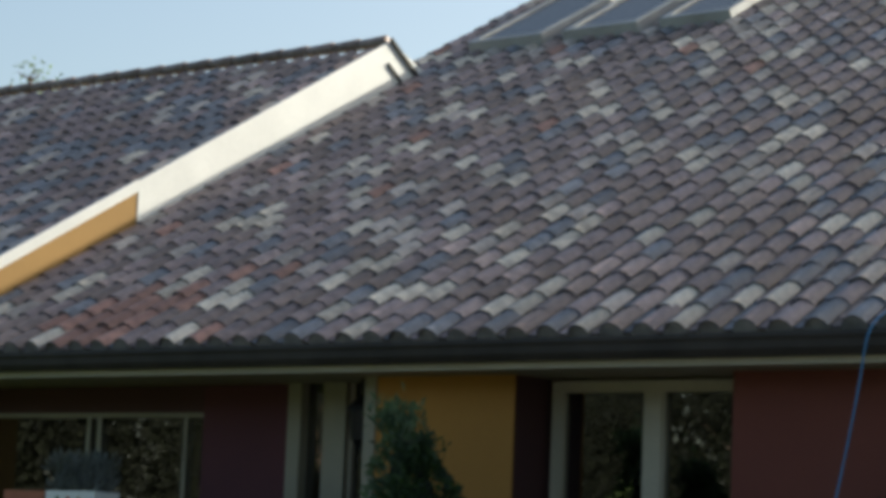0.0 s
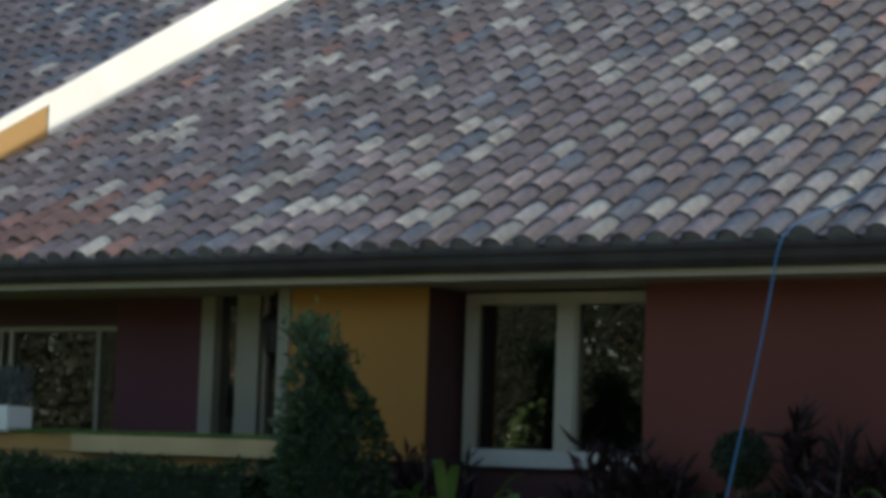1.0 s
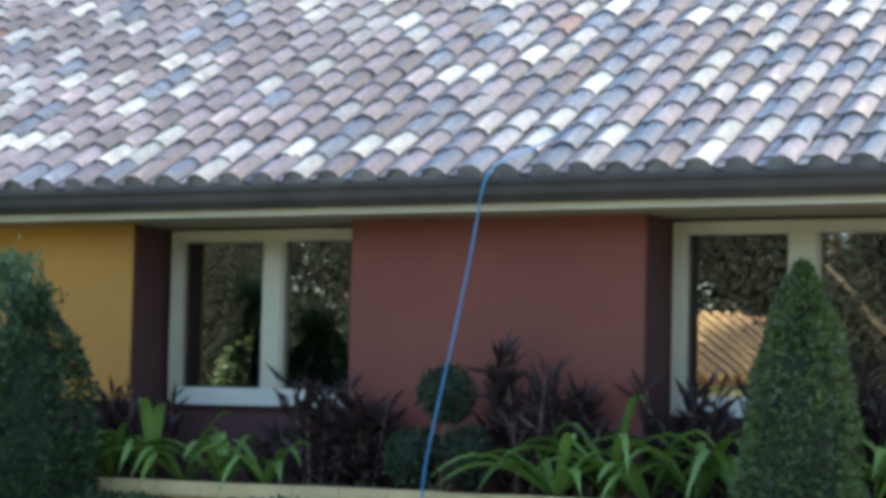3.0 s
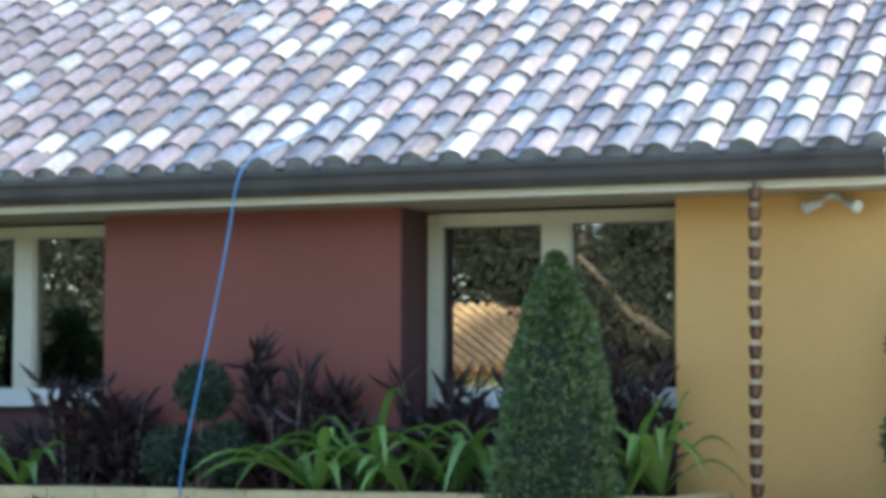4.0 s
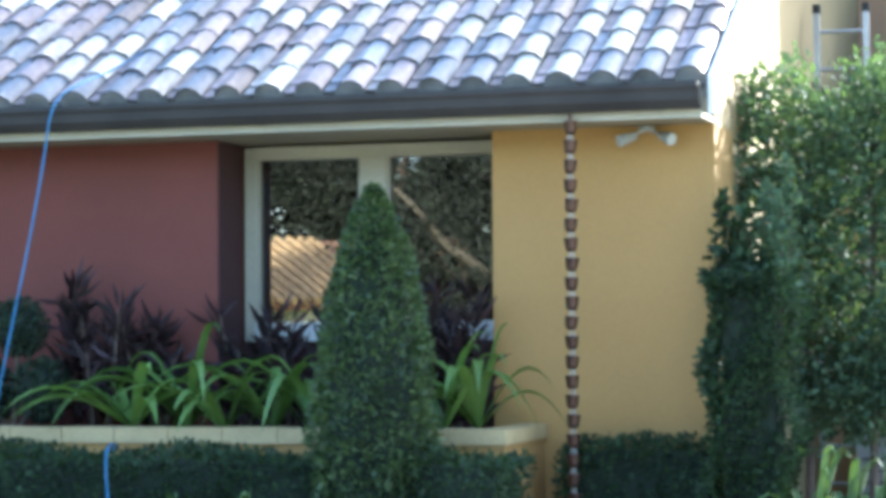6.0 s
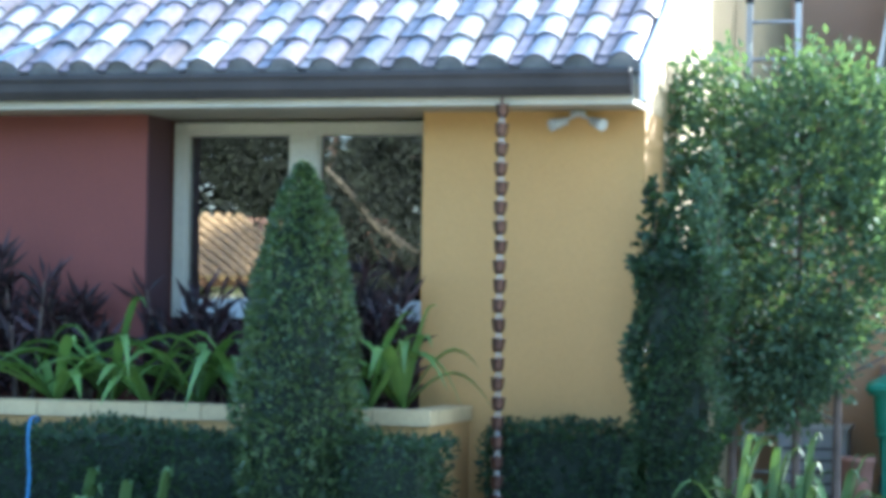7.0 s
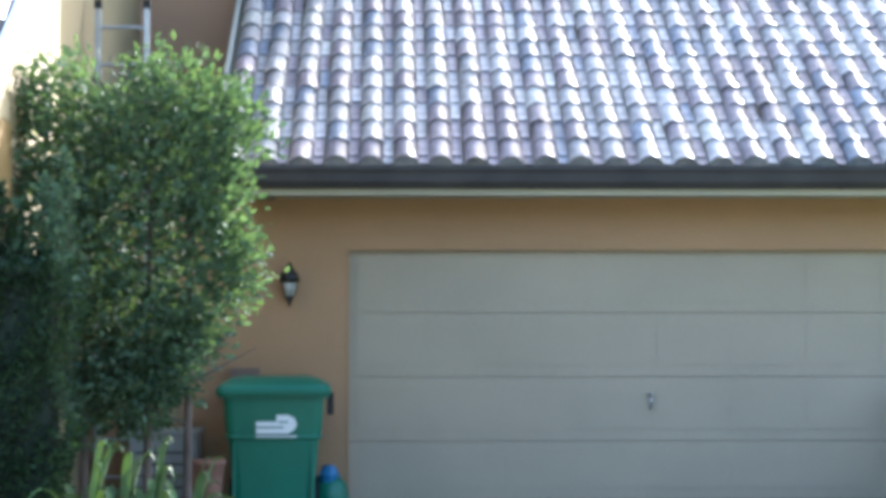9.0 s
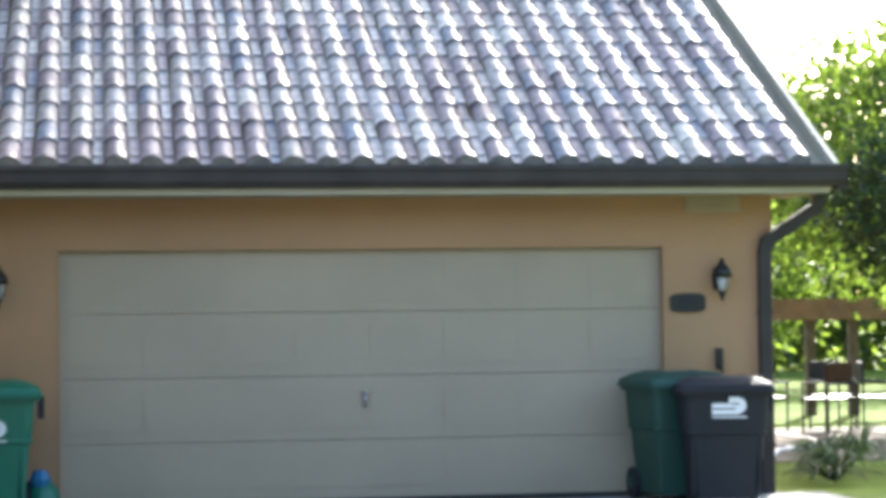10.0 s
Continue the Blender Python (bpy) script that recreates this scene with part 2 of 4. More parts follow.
def prism(outline, lo, hi, axis="x", bm=None):
    """An outline in the two other axes, drawn out along the axis."""
    bm = bm or bmesh.new()

    def at(a, b, c):
        return {"x": (c, a, b), "y": (a, c, b), "z": (a, b, c)}[axis]

    ends = [[bm.verts.new(at(a, b, c)) for a, b in outline] for c in (lo, hi)]
    n = len(outline)
    bm.faces.new(ends[0])
    bm.faces.new(ends[1][::-1])
    for k in range(n):
        bm.faces.new((ends[0][k], ends[0][(k + 1) % n], ends[1][(k + 1) % n], ends[1][k]))
    return bm


def tube(name, points, radius, material, parent=None):
    cu = bpy.data.curves.new(name, "CURVE")
    cu.dimensions, cu.bevel_depth, cu.bevel_resolution = "3D", radius, 3
    sp = cu.splines.new("NURBS")
    sp.points.add(len(points) - 1)
    for p, q in zip(sp.points, points):
        p.co = (*q, 1)
    sp.use_endpoint_u, sp.order_u = True, 3
    cu.materials.append(material)
    return hang(new(name, cu), parent)


def leaves(points, outward, size, rng, droop=0.2, slim=0.5):
    """Folded leaf blades at points, turned roughly outward: verts and faces."""
    n = len(points)
    d = outward + rng.normal(0, 0.65, (n, 3))
    d[:, 2] -= droop
    d /= np.linalg.norm(d, axis=1)[:, None] + 1e-9
    side = np.cross(d, rng.normal(0, 1, (n, 3)))
    side /= np.linalg.norm(side, axis=1)[:, None] + 1e-9
    up = np.cross(side, d)
    s = (size * rng.uniform(0.65, 1.35, n))[:, None]
    v = np.stack([points, points + d * s * 0.5 + side * s * slim * 0.5 + up * s * 0.08, points + d * s,
                  points + d * s * 0.5 - side * s * slim * 0.5 + up * s * 0.08], 1).reshape(-1, 3)
    i = 4 * np.arange(n)[:, None]
    f = np.concatenate([i + [0, 1, 2], i + [0, 2, 3]], 1).reshape(-1, 3)
    return v, f


# ---- the large structure ----
SLOPE = radians(28.2)
TAN, COS, SIN = math.tan(SLOPE), math.cos(SLOPE), math.sin(SLOPE)
PITCH, STEP = 0.275, 0.365          # tile spacing across and up the slope
EAVE = 3.083                        # top of the eave tiles of the main roof
XL, XR = -9.95, 4.31                # ends of the main roof
G0 = Vector((5.679, 4.114, 2.793))  # first eave tile of the garage roof
FRONT, DEEP = 0.43, 0.90            # faces of the piers and of the recessed windows
RIDGE = 11.2
EAVE_L, RIDGE_L, TAN_L = EAVE + 0.37, 6.94, 0.569   # the raised roof: eave, ridge and slope

ground = part("ground", prism([(-900, -900), (900, -900), (900, 900), (-900, 900)], -0.5, 0, "z"), LAWN)
tagged(ground, "mown green lawn reaching into the distance", "ground", kind="structure")
# pale, mostly unseen and laid wide to bounce sunlight onto the facade
drive = part("drive", box(-6, 12.6, -22, 4.72, -0.1, 0.012), PAVER)
tagged(drive, "pale paved drive in front of the garage door", "drive", kind="structure")


def roof_body(name, x0, x1, y0, z0, ridge, material, label, rise=TAN):
    """The closed body under the tiles: front slope, back slope and the board edges."""
    lift = 0.17 / COS
    top = z0 - lift
    outline = [(y0 + 0.02, top), (ridge, top + (ridge - y0) * rise), (2 * ridge - y0, top),
               (2 * ridge - y0, top - 0.10), (ridge, top - 0.12 + (ridge - y0) * rise), (y0 + 0.02, top - 0.10)]
    ob = part(name, prism(outline, x0, x1), material)
    return tagged(ob, label, "roof", kind="structure")


roof_main = roof_body("roof_main", XL - 0.5, XR - 0.07, 0, EAVE, RIDGE, SOFFIT, "pitched roof of multicoloured barrel clay tiles above the windows")
roof_garage = roof_body("roof_garage", G0.x - PITCH - 0.13, 12.55, G0.y, G0.z, 10.6, SOFFIT, "pitched roof of pale barrel clay tiles above the garage")
roof_left = roof_body("roof_left", -24, XL - 0.02, 0, EAVE_L, RIDGE_L, SOFFIT, "raised roof of dark barrel clay tiles beyond the main roof", TAN_L)

# walls: front piers, window recesses, gable ends
def wall(name, bm, material, label):
    return tagged(part(name, bm, material), label, "wall", kind="structure")


wall("wall_pier_1", box(-4.72, -3.31, FRONT + 0.02, 1.1, 0, 2.764), MAROON, "dark maroon stucco pier between window recesses")
wall("wall_panel_1", box(-4.637, -3.305, FRONT, FRONT + 0.019, 1.53, 2.762), OCHRE, "deep yellow stucco face of a pier under the eave")
tagged(part("trim_1", box(-4.74, -3.29, FRONT - 0.05, FRONT + 0.019, 1.44, 1.529), OCHRE, soft=0.008), "yellow stucco ledge under the pier face", "trim", kind="structure")
wall("wall_pier_2", box(-1.405, 0.856, FRONT, 1.1, 0, 2.764), RED, "dark red stucco pier between two windows")
wall("wall_pier_3", box(2.758, 4.2, FRONT, 1.1, 0, 2.764), YELLOW, "ochre yellow stucco pier at the house corner")
# thin maroon sheet on the pier's side, darker than its red face
wall("wall_reveal", box(0.8565, 0.864, FRONT + 0.004, DEEP - 0.06, 0.8, 2.762), MAROON, "dark maroon window reveal")
wall("wall_recess_1", box(-3.31, -1.405, DEEP, 1.1, 0, 1.42), MAROON, "dark stucco wall under the window")
wall("wall_recess_2", box(0.856, 2.758, DEEP, 1.1, 0, 1.42), MAROON, "dark stucco wall under the window")
wall("wall_plum", box(-7.0, -6.0, 0.95, 1.1, 0, 2.76), PURPLE, "plum red stucco wall beside the entrance")
wall("wall_head_left", box(-9.95, -7.0, 0.95, 1.1, 2.52, 2.76), MAROON, "dark lintel above the entrance window")
wall("wall_left_low", box(-9.95, -7.0, 0.95, 1.1, 0, 0.9), MAROON, "dark wall under the entrance window")
back = RIDGE * 2
gable = [(1.1, 0), (back - 0.4, 0), (back - 0.4, EAVE - 0.33), (RIDGE, EAVE - 0.33 + RIDGE * TAN), (0.5, EAVE - 0.30 + 0.5 * TAN), (0.44, 2.765), (1.1, 2.765)]
wall("wall_gable", prism(gable, 3.98, 4.2), CREAM_WALL, "sunlit pale yellow stucco gable wall of the house")
wall("wall_gable_left", prism([(0.5, 0), (back - 0.4, 0), (back - 0.4, EAVE - 0.33), (RIDGE, EAVE - 0.33 + RIDGE * TAN), (0.5, EAVE - 0.30 + 0.5 * TAN)], XL - 0.25, XL - 0.03), YELLOW, "yellow stucco gable wall")
wall("wall_back", box(XL, 4.2, back - 0.6, back - 0.4, 0, 2.7), YELLOW, "rear stucco wall of the house")
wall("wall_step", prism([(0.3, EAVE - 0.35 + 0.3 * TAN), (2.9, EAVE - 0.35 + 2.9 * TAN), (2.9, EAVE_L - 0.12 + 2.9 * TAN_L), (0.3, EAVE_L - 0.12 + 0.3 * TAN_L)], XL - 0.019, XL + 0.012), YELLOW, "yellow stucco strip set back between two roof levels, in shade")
# same yellow wall further back; its glaring sunlight is put in as white
wall("wall_step_rear", prism([(2.9, EAVE - 0.35 + 2.9 * TAN), (RIDGE_L + 1.0, EAVE - 0.35 + (RIDGE_L + 1.0) * TAN), (RIDGE_L, EAVE_L - 0.035 + RIDGE_L * TAN_L), (2.9, EAVE_L - 0.035 + 2.9 * TAN_L)], XL - 0.019, XL + 0.021), WHITE, "yellow stucco strip between two roof levels, whitened for its sunlight")
# unseen block, added to throw shade on the front of the step strip
wall("wall_shade_block", prism([(RIDGE + 0.25, 2.8), (RIDGE + 0.9, 2.8), (RIDGE + 0.9, 9.8), (RIDGE + 0.25, 9.8)], -3.4, -1.0), CREAM_WALL, "unseen block behind the ridge, added to shade the stepped wall")
# added room surfaces; the dimness indoors is in their colour
wall("wall_room", box(-9.9, 3.9, 4.2, 4.4, 0, 2.76), DARK, "added inner wall, coloured dark for the unlit room behind the windows")
wall("floor_room", box(-9.9, 3.9, 1.1, 4.2, 0, 0.05), DARK, "added floor, coloured dark for the unlit room behind the windows")
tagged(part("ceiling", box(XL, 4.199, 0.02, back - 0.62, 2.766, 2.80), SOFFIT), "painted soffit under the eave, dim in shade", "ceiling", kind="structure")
# real wall; its unseen upper height is added to shade the gable
wall("wall_court", box(4.2, 6.6, 8.6, 8.8, 0, 7.5), BROWN_WALL, "brown-pink stucco wall behind the ladder, in shade")
wall("wall_link", box(4.2, 5.7249, 4.73, 4.93, 0, 2.47), ORANGE, "brown stucco wall beside the garage, in shade")

# garage walls
GY = 4.73
wall("wall_garage_left", box(5.725, 6.306, GY, GY + 0.2, 0, 2.55), ORANGE, "orange-yellow stucco wall beside the garage door")
wall("wall_garage_right", box(11.272, 12.2, GY, GY + 0.2, 0, 2.55), ORANGE, "yellow stucco wall between garage door and downpipe")
wall("wall_garage_head", box(6.306, 11.272, GY, GY + 0.2, 2.085, 2.55), ORANGE, "yellow stucco lintel above the garage door")
wall("wall_garage_side", prism([(GY + 0.2, 0), (16.5, 0), (16.5, 2.45), (10.6, 2.45 + 6.3 * TAN), (GY + 0.2, 2.45)], 12.0, 12.2), ORANGE, "yellow stucco side wall of the garage")
wall("wall_garage_inner", prism([(GY + 0.2, 0), (16.5, 0), (16.5, 2.45), (10.6, 2.45 + 6.3 * TAN), (GY + 0.2, 2.45)], 5.725, 5.9), ORANGE, "stucco side wall of the garage towards the court")
wall("wall_garage_back", box(5.9, 12.0, 16.3, 16.5, 0, 2.45), ORANGE, "rear stucco wall of the garage")
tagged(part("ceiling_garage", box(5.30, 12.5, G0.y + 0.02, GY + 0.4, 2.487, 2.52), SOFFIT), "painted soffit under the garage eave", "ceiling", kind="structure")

# fascia, gutters, rake boards
def trim(name, bm, material, label, soft=0.004):
    return tagged(part(name, bm, material, soft=soft), label, "trim", kind="structure")


trim("trim_fascia", box(XL, 4.2, -0.03, 0.018, 2.763, 2.93), CREAM, "cream painted fascia board under the gutter")
trim("trim_fascia_garage", box(5.30, 12.5, G0.y - 0.03, G0.y + 0.018, 2.478, 2.66), CREAM, "cream painted fascia board of the garage eave")


def gutter(name, x0, x1, y, z0, z1, label):
    outline = [(y, z1), (y - 0.13, z1), (y - 0.135, z1 - 0.03), (y - 0.12, z1 - 0.06), (y - 0.115, z0 + 0.05), (y - 0.08, z0), (y, z0),
               (y, z0 + 0.01), (y - 0.075, z0 + 0.01), (y - 0.105, z0 + 0.055), (y - 0.11, z1 - 0.055), (y - 0.12, z1 - 0.012), (y, z1 - 0.012)]
    g = thing(name, ((x0 + x1) / 2, y, z0), label, "gutter")
    part("trough", prism(outline[:7] + outline[7:], x0, x1), GUTTER, g)
    for x in (x0 + 0.004, x1 - 0.004):
        part("end_cap", prism(outline[:7], x - 0.006, x + 0.006), GUTTER, g)
    n = int((x1 - x0) / 3.0)
    for k in range(1, n + 1):
        x = x0 + k * (x1 - x0) / (n + 1)
        part("joint_strap", prism([(y - 0.137, z1 + 0.002), (y - 0.137, z1 - 0.03), (y - 0.122, z1 - 0.06), (y - 0.117, z0 + 0.05), (y - 0.082, z0 - 0.003), (y - 0.0, z0 - 0.003), (y, z1 + 0.002)], x - 0.02, x + 0.02), GUTTER, g)
    return g


gutter("roof_gutter", XL, 4.2, -0.031, 2.812, 2.972, "dark bronze metal gutter along the house eave")
gutter("roof_gutter", 5.30, 12.62, G0.y - 0.031, 2.525, 2.70, "dark bronze metal gutter along the garage eave")


def rake(name, x0, x1, y0, y1, z, drop, rise, material, label):
    """A board that follows the roof's end."""
    return trim(name, prism([(y0, z - drop + y0 * 0), (y1, z - drop + (y1 - y0) * TAN), (y1, z + rise + (y1 - y0) * TAN), (y0, z + rise)], x0, x1), material, label)


rake("trim_rake", XR - 0.069, XR - 0.03, -0.02, RIDGE, EAVE - 0.17, 0.13, 0.10, WHITE, "white painted rake board at the roof's end")
trim("trim_rake_left", prism([(0.0, EAVE_L - 0.15), (2.9, EAVE_L - 0.15 + 2.9 * TAN_L), (2.9, EAVE_L + 2.9 * TAN_L - 0.02), (0.0, EAVE_L - 0.02)], XL - 0.02, XL + 0.02), WHITE, "white painted rake board of the raised roof")
APEX = EAVE_L + RIDGE_L * TAN_L
trim("trim_rake_back", prism([(RIDGE_L - 0.02, APEX - 0.05), (RIDGE_L + 0.75, APEX - 0.05 - 0.77 * 0.66), (RIDGE_L + 0.75, APEX + 0.0 - 0.77 * 0.66), (RIDGE_L - 0.02, APEX)], XL + 0.022, XL + 0.06), GUTTER, "dark rake board on the far slope of the raised roof")
# dark strip in place of the shadow line below the rake board
trim("trim_shadow_line", prism([(RIDGE_L - 0.05, APEX - 0.35), (RIDGE_L + 0.45, APEX - 0.35 - 0.5 * 0.66), (RIDGE_L + 0.45, APEX - 0.31 - 0.5 * 0.66), (RIDGE_L - 0.05, APEX - 0.31)], XL + 0.022, XL + 0.05), GUTTER, "dark strip for the shadow line below the far slope of the raised roof")
rake("trim_rake_garage", G0.x - PITCH - 0.17, G0.x - PITCH - 0.131, G0.y, 10.6, G0.z - 0.17, 0.13, 0.10, CREAM, "cream rake board at the garage roof's end")
rake("trim_rake_far", 12.551, 12.59, G0.y, 10.6, G0.z - 0.17, 0.13, 0.10, CREAM, "cream rake board at the garage roof's far end")


# ---- windows and doors ----
SILL = surface("sill_paint", (0.52, 0.51, 0.46), 0.6, 0.1, 3, 60, 0.1, 0.002)
def window(name, x0, x1, mull, z0, z1, y, label):
    """A two-light window in a painted frame with a sill; mull: the span of its middle post."""
    w = thing(name, ((x0 + x1) / 2, y, z0), label, "window", kind="structure")
    fr = 0.085
    f = part("window_frame", box(x0, x0 + fr, y - 0.04, y + 0.08, z0, z1), CREAM, w, soft=0.006)
    part("frame_side", box(x1 - fr, x1, y - 0.04, y + 0.08, z0, z1), CREAM, w, soft=0.006)
    part("frame_head", box(x0 + fr, x1 - fr, y - 0.058, y + 0.08, z1 - 0.086, z1), CREAM, w, soft=0.006)
    part("mullion", box(mull[0], mull[1], y - 0.045, y + 0.08, z0 + 0.13, z1 - 0.086), CREAM, w, soft=0.008)
    part("window_sill", box(x0 + fr, x1 - fr, y - 0.075, y + 0.08, z0, z0 + 0.132), SILL, w, "pale painted sill", soft=0.008)
    for a, b in ((x0 + fr, mull[0]), (mull[1], x1 - fr)):
        p = part("pane", box(a, b, y + 0.012, y + 0.02, z0 + 0.132, z1 - 0.086), GLASS, w, "dark reflecting window pane")
        p.visible_shadow = False
        part("sash", box(a, a + 0.02, y - 0.03, y + 0.011, z0 + 0.132, z1 - 0.086), CREAM, p)
        part("sash", box(b - 0.02, b, y - 0.03, y + 0.011, z0 + 0.132, z1 - 0.086), CREAM, p)
    return w


window("window_1", -3.25, -1.41, (-2.405, -2.255), 1.421, 2.741, DEEP, "cream framed two-light window with dark glass")
window("window_2", 0.878, 2.75, (1.719, 1.900), 1.421, 2.741, DEEP, "cream framed two-light window reflecting trees and a tiled roof")

entry = thing("window_3", (-5.4, 1.0, 0), "tall entrance glazing between grey posts", "window", kind="structure")
for a, b in ((-5.984, -5.839), (-5.59, -5.350)):
    part("post", box(a, b, 0.9, 1.06, 0, 2.765), POST, entry, "grey-cream painted post", soft=0.008)
part("inner_post", box(-5.350, -5.320, 0.96, 1.04, 0.0, 2.765), CREAM, entry)
for a, b in ((-5.839, -5.593), (-5.320, -5.111)):
    p = part("pane", box(a, b, 1.0, 1.008, 0, 2.765), GLASS, entry)
    p.visible_shadow = False
part("door_leaf", box(-5.111, -4.725, 0.92, 1.06, 0, 2.765), MAROON, entry, "dark painted door leaf", soft=0.006)
part("corner_post", box(-4.752, -4.638, FRONT - 0.02, FRONT + 0.09, 0, 2.763), POST, entry, "grey-cream painted corner post", soft=0.008)
knob = part("door_handle", rod((-5.02, 0.93, 1.62), (-5.02, 0.93, 1.9), 0.012), BLACK_METAL, entry, "dark metal pull", True)
wl = thing("window_4", (-8.4, 1.0, 0.9), "wide dark window with a thin rail and bars beside the entrance", "window", kind="structure")
part("frame_head", box(-9.9, -7.0, 0.95, 1.02, 2.48, 2.52), POST, wl, soft=0.004)
for x, r in ((-8.434, 0.012), (-8.295, 0.014), (-7.22, 0.008)):
    part("frame_bar", box(x - r, x + r, 0.95, 0.985, 1.2, 2.48), CREAM, wl)
p = part("pane", box(-9.9, -7.0, 1.0, 1.008, 0.9, 2.475), GLASS, wl)
p.visible_shadow = False

hl = thing("hanging_lantern", (-4.95, 0.62, 2.3), "dark iron lantern hanging under the eave beside the entrance", "lamp")
part("hanger", rod((-4.95, 0.62, 2.765), (-4.95, 0.62, 2.62), 0.012), BLACK_METAL, hl)
part("hood", lathe([(0.012, 2.64), (0.05, 2.6), (0.11, 2.54), (0.125, 2.5), (0.0, 2.505)], (-4.95, 0.62, 0), 8), BLACK_METAL, hl)
part("glass_shade", lathe([(0.0, 2.27), (0.07, 2.27), (0.095, 2.5), (0.0, 2.501)], (-4.95, 0.62, 0), 8), GUTTER, hl, "dim seeded glass")
for k in range(8):
    a = k * math.tau / 8
    part("bar", rod((-4.95 + 0.072 * math.cos(a), 0.62 + 0.072 * math.sin(a), 2.27), (-4.95 + 0.098 * math.cos(a), 0.62 + 0.098 * math.sin(a), 2.5), 0.009, sides=6), BLACK_METAL, hl)
part("base_cup", lathe([(0.0, 2.18), (0.02, 2.2), (0.075, 2.265), (0.0, 2.269)], (-4.95, 0.62, 0), 8), BLACK_METAL, hl)

# garage door: four sections, each with raised panels
gd = thing("door_1", (8.79, GY, 0), "closed pale olive sectional garage door", "garage door", kind="structure")
SEC = 2.083 / 4
for k in range(4):
    z0, z1 = k * SEC + (0.046 if k == 0 else 0.0025), (k + 1) * SEC - 0.0025
    s = part("section", box(6.312, 11.266, GY + 0.09, GY + 0.14, z0, z1), DOOR, gd, soft=0.006)
    for j in range(8):
        a = 6.312 + 0.06 + j * (4.954 - 0.06) / 8
        part("raised_panel", box(a, a + 0.55, GY + 0.083, GY + 0.092, z0 + 0.09, z1 - 0.09), DOOR, s, soft=0.004)
part("seal", box(6.319, 11.259, GY + 0.08, GY + 0.13, 0.013, 0.045), BLACK_PLASTIC, gd)
part("lock_handle", rod((8.77, GY + 0.06, 0.78), (8.77, GY + 0.06, 0.90), 0.012), ALUMINIUM, gd, "small metal lock handle", True)
part("lock_plate", lathe([(0.001, 0), (0.03, 0), (0.03, 0.01), (0.001, 0.01)], (8.77, GY + 0.06, 0.9), 14), ALUMINIUM, gd)
for x0, x1 in ((6.302, 6.318), (11.26, 11.276)):
    part("jamb", box(x0, x1, GY - 0.006, GY + 0.088, 0.013, 2.07), ORANGE, gd)
part("head_jamb", box(6.29, 11.288, GY - 0.006, GY + 0.088, 2.07, 2.1), ORANGE, gd)

# ---- things on the facade ----
def lantern(x):
    y = GY
    t = thing("wall_lantern", (x, y, 1.6), "dark iron wall lantern with frosted glass on the garage wall", "lamp", "lanterns beside the garage door")
    part("back_plate", lathe([(0.0, 0), (0.045, 0.01), (0.055, 0.1), (0.045, 0.19), (0.0, 0.2)], (x, y - 0.012, 1.70), 14), BLACK_METAL, t, smooth=True)
    part("arm", rod((x, y, 1.80), (x, y - 0.11, 1.86), 0.012), BLACK_METAL, t)
    part("cap", lathe([(0.0, 0.16), (0.015, 0.15), (0.03, 0.11), (0.07, 0.06), (0.085, 0.0), (0.0, 0.01)], (x, y - 0.12, 1.81), 16), BLACK_METAL, t, smooth=True)
    part("glass_shade", lathe([(0.0, 0.0), (0.035, 0.0), (0.06, 0.12), (0.0, 0.121)], (x, y - 0.12, 1.695), 16), FROST, t, "frosted glass shade", True)
    part("base_cup", lathe([(0.0, -0.08), (0.012, -0.07), (0.02, -0.03), (0.042, 0.0), (0.0, 0.005)], (x, y - 0.12, 1.69), 14), BLACK_METAL, t, smooth=True)
    for k in range(4):
        a = k * math.pi / 2 + 0.4
        part("bar", rod((x + 0.038 * math.cos(a), y - 0.12 + 0.038 * math.sin(a), 1.69), (x + 0.064 * math.cos(a), y - 0.12 + 0.064 * math.sin(a), 1.82), 0.004, sides=6), BLACK_METAL, t)


lantern(5.845)
lantern(11.735)
pl = thing("address_plaque", (11.47, GY, 1.6), "dark plaque with shaped ends on the garage wall", "plaque")
part("plate", prism([(11.317, 1.55), (11.345, 1.53), (11.40, 1.522), (11.54, 1.522), (11.59, 1.53), (11.619, 1.55), (11.619, 1.65), (11.59, 1.672), (11.54, 1.68), (11.40, 1.68), (11.345, 1.672), (11.317, 1.65)], GY - 0.02, GY, "y"), BLACK_METAL, pl, soft=0.003)
for k in range(3):
    part("bar", box(11.39 + 0.055 * k, 11.42 + 0.055 * k, GY - 0.024, GY - 0.02, 1.565, 1.64), BLACK_PLASTIC, pl)
vt = thing("wall_vent", (11.69, GY, 2.42), "pale louvred vent high on the garage wall", "vent")
part("vent_frame", box(11.461, 11.925, GY - 0.015, GY, 2.355, 2.486), DOOR, vt, soft=0.004)
for k in range(4):
    part("slat", box(11.485, 11.90, GY - 0.024, GY - 0.0151, 2.372 + 0.027 * k, 2.388 + 0.027 * k), DOOR, vt)
tap = thing("wall_tap", (11.72, GY, 1.12), "small dark outdoor tap box on the garage wall", "tap")
part("body", box(11.70, 11.75, GY - 0.06, GY, 1.05, 1.22), BLACK_METAL, tap, soft=0.008)
part("spout", rod((11.725, GY - 0.05, 1.08), (11.725, GY - 0.11, 1.03), 0.012), BLACK_METAL, tap)
dp = thing("downpipe", (12.12, GY, 0), "dark bronze downpipe with a bent neck at the garage corner", "downpipe")
part("pipe", box(12.07, 12.17, GY - 0.085, GY - 0.005, 0.02, 2.02), GUTTER, dp, soft=0.012)
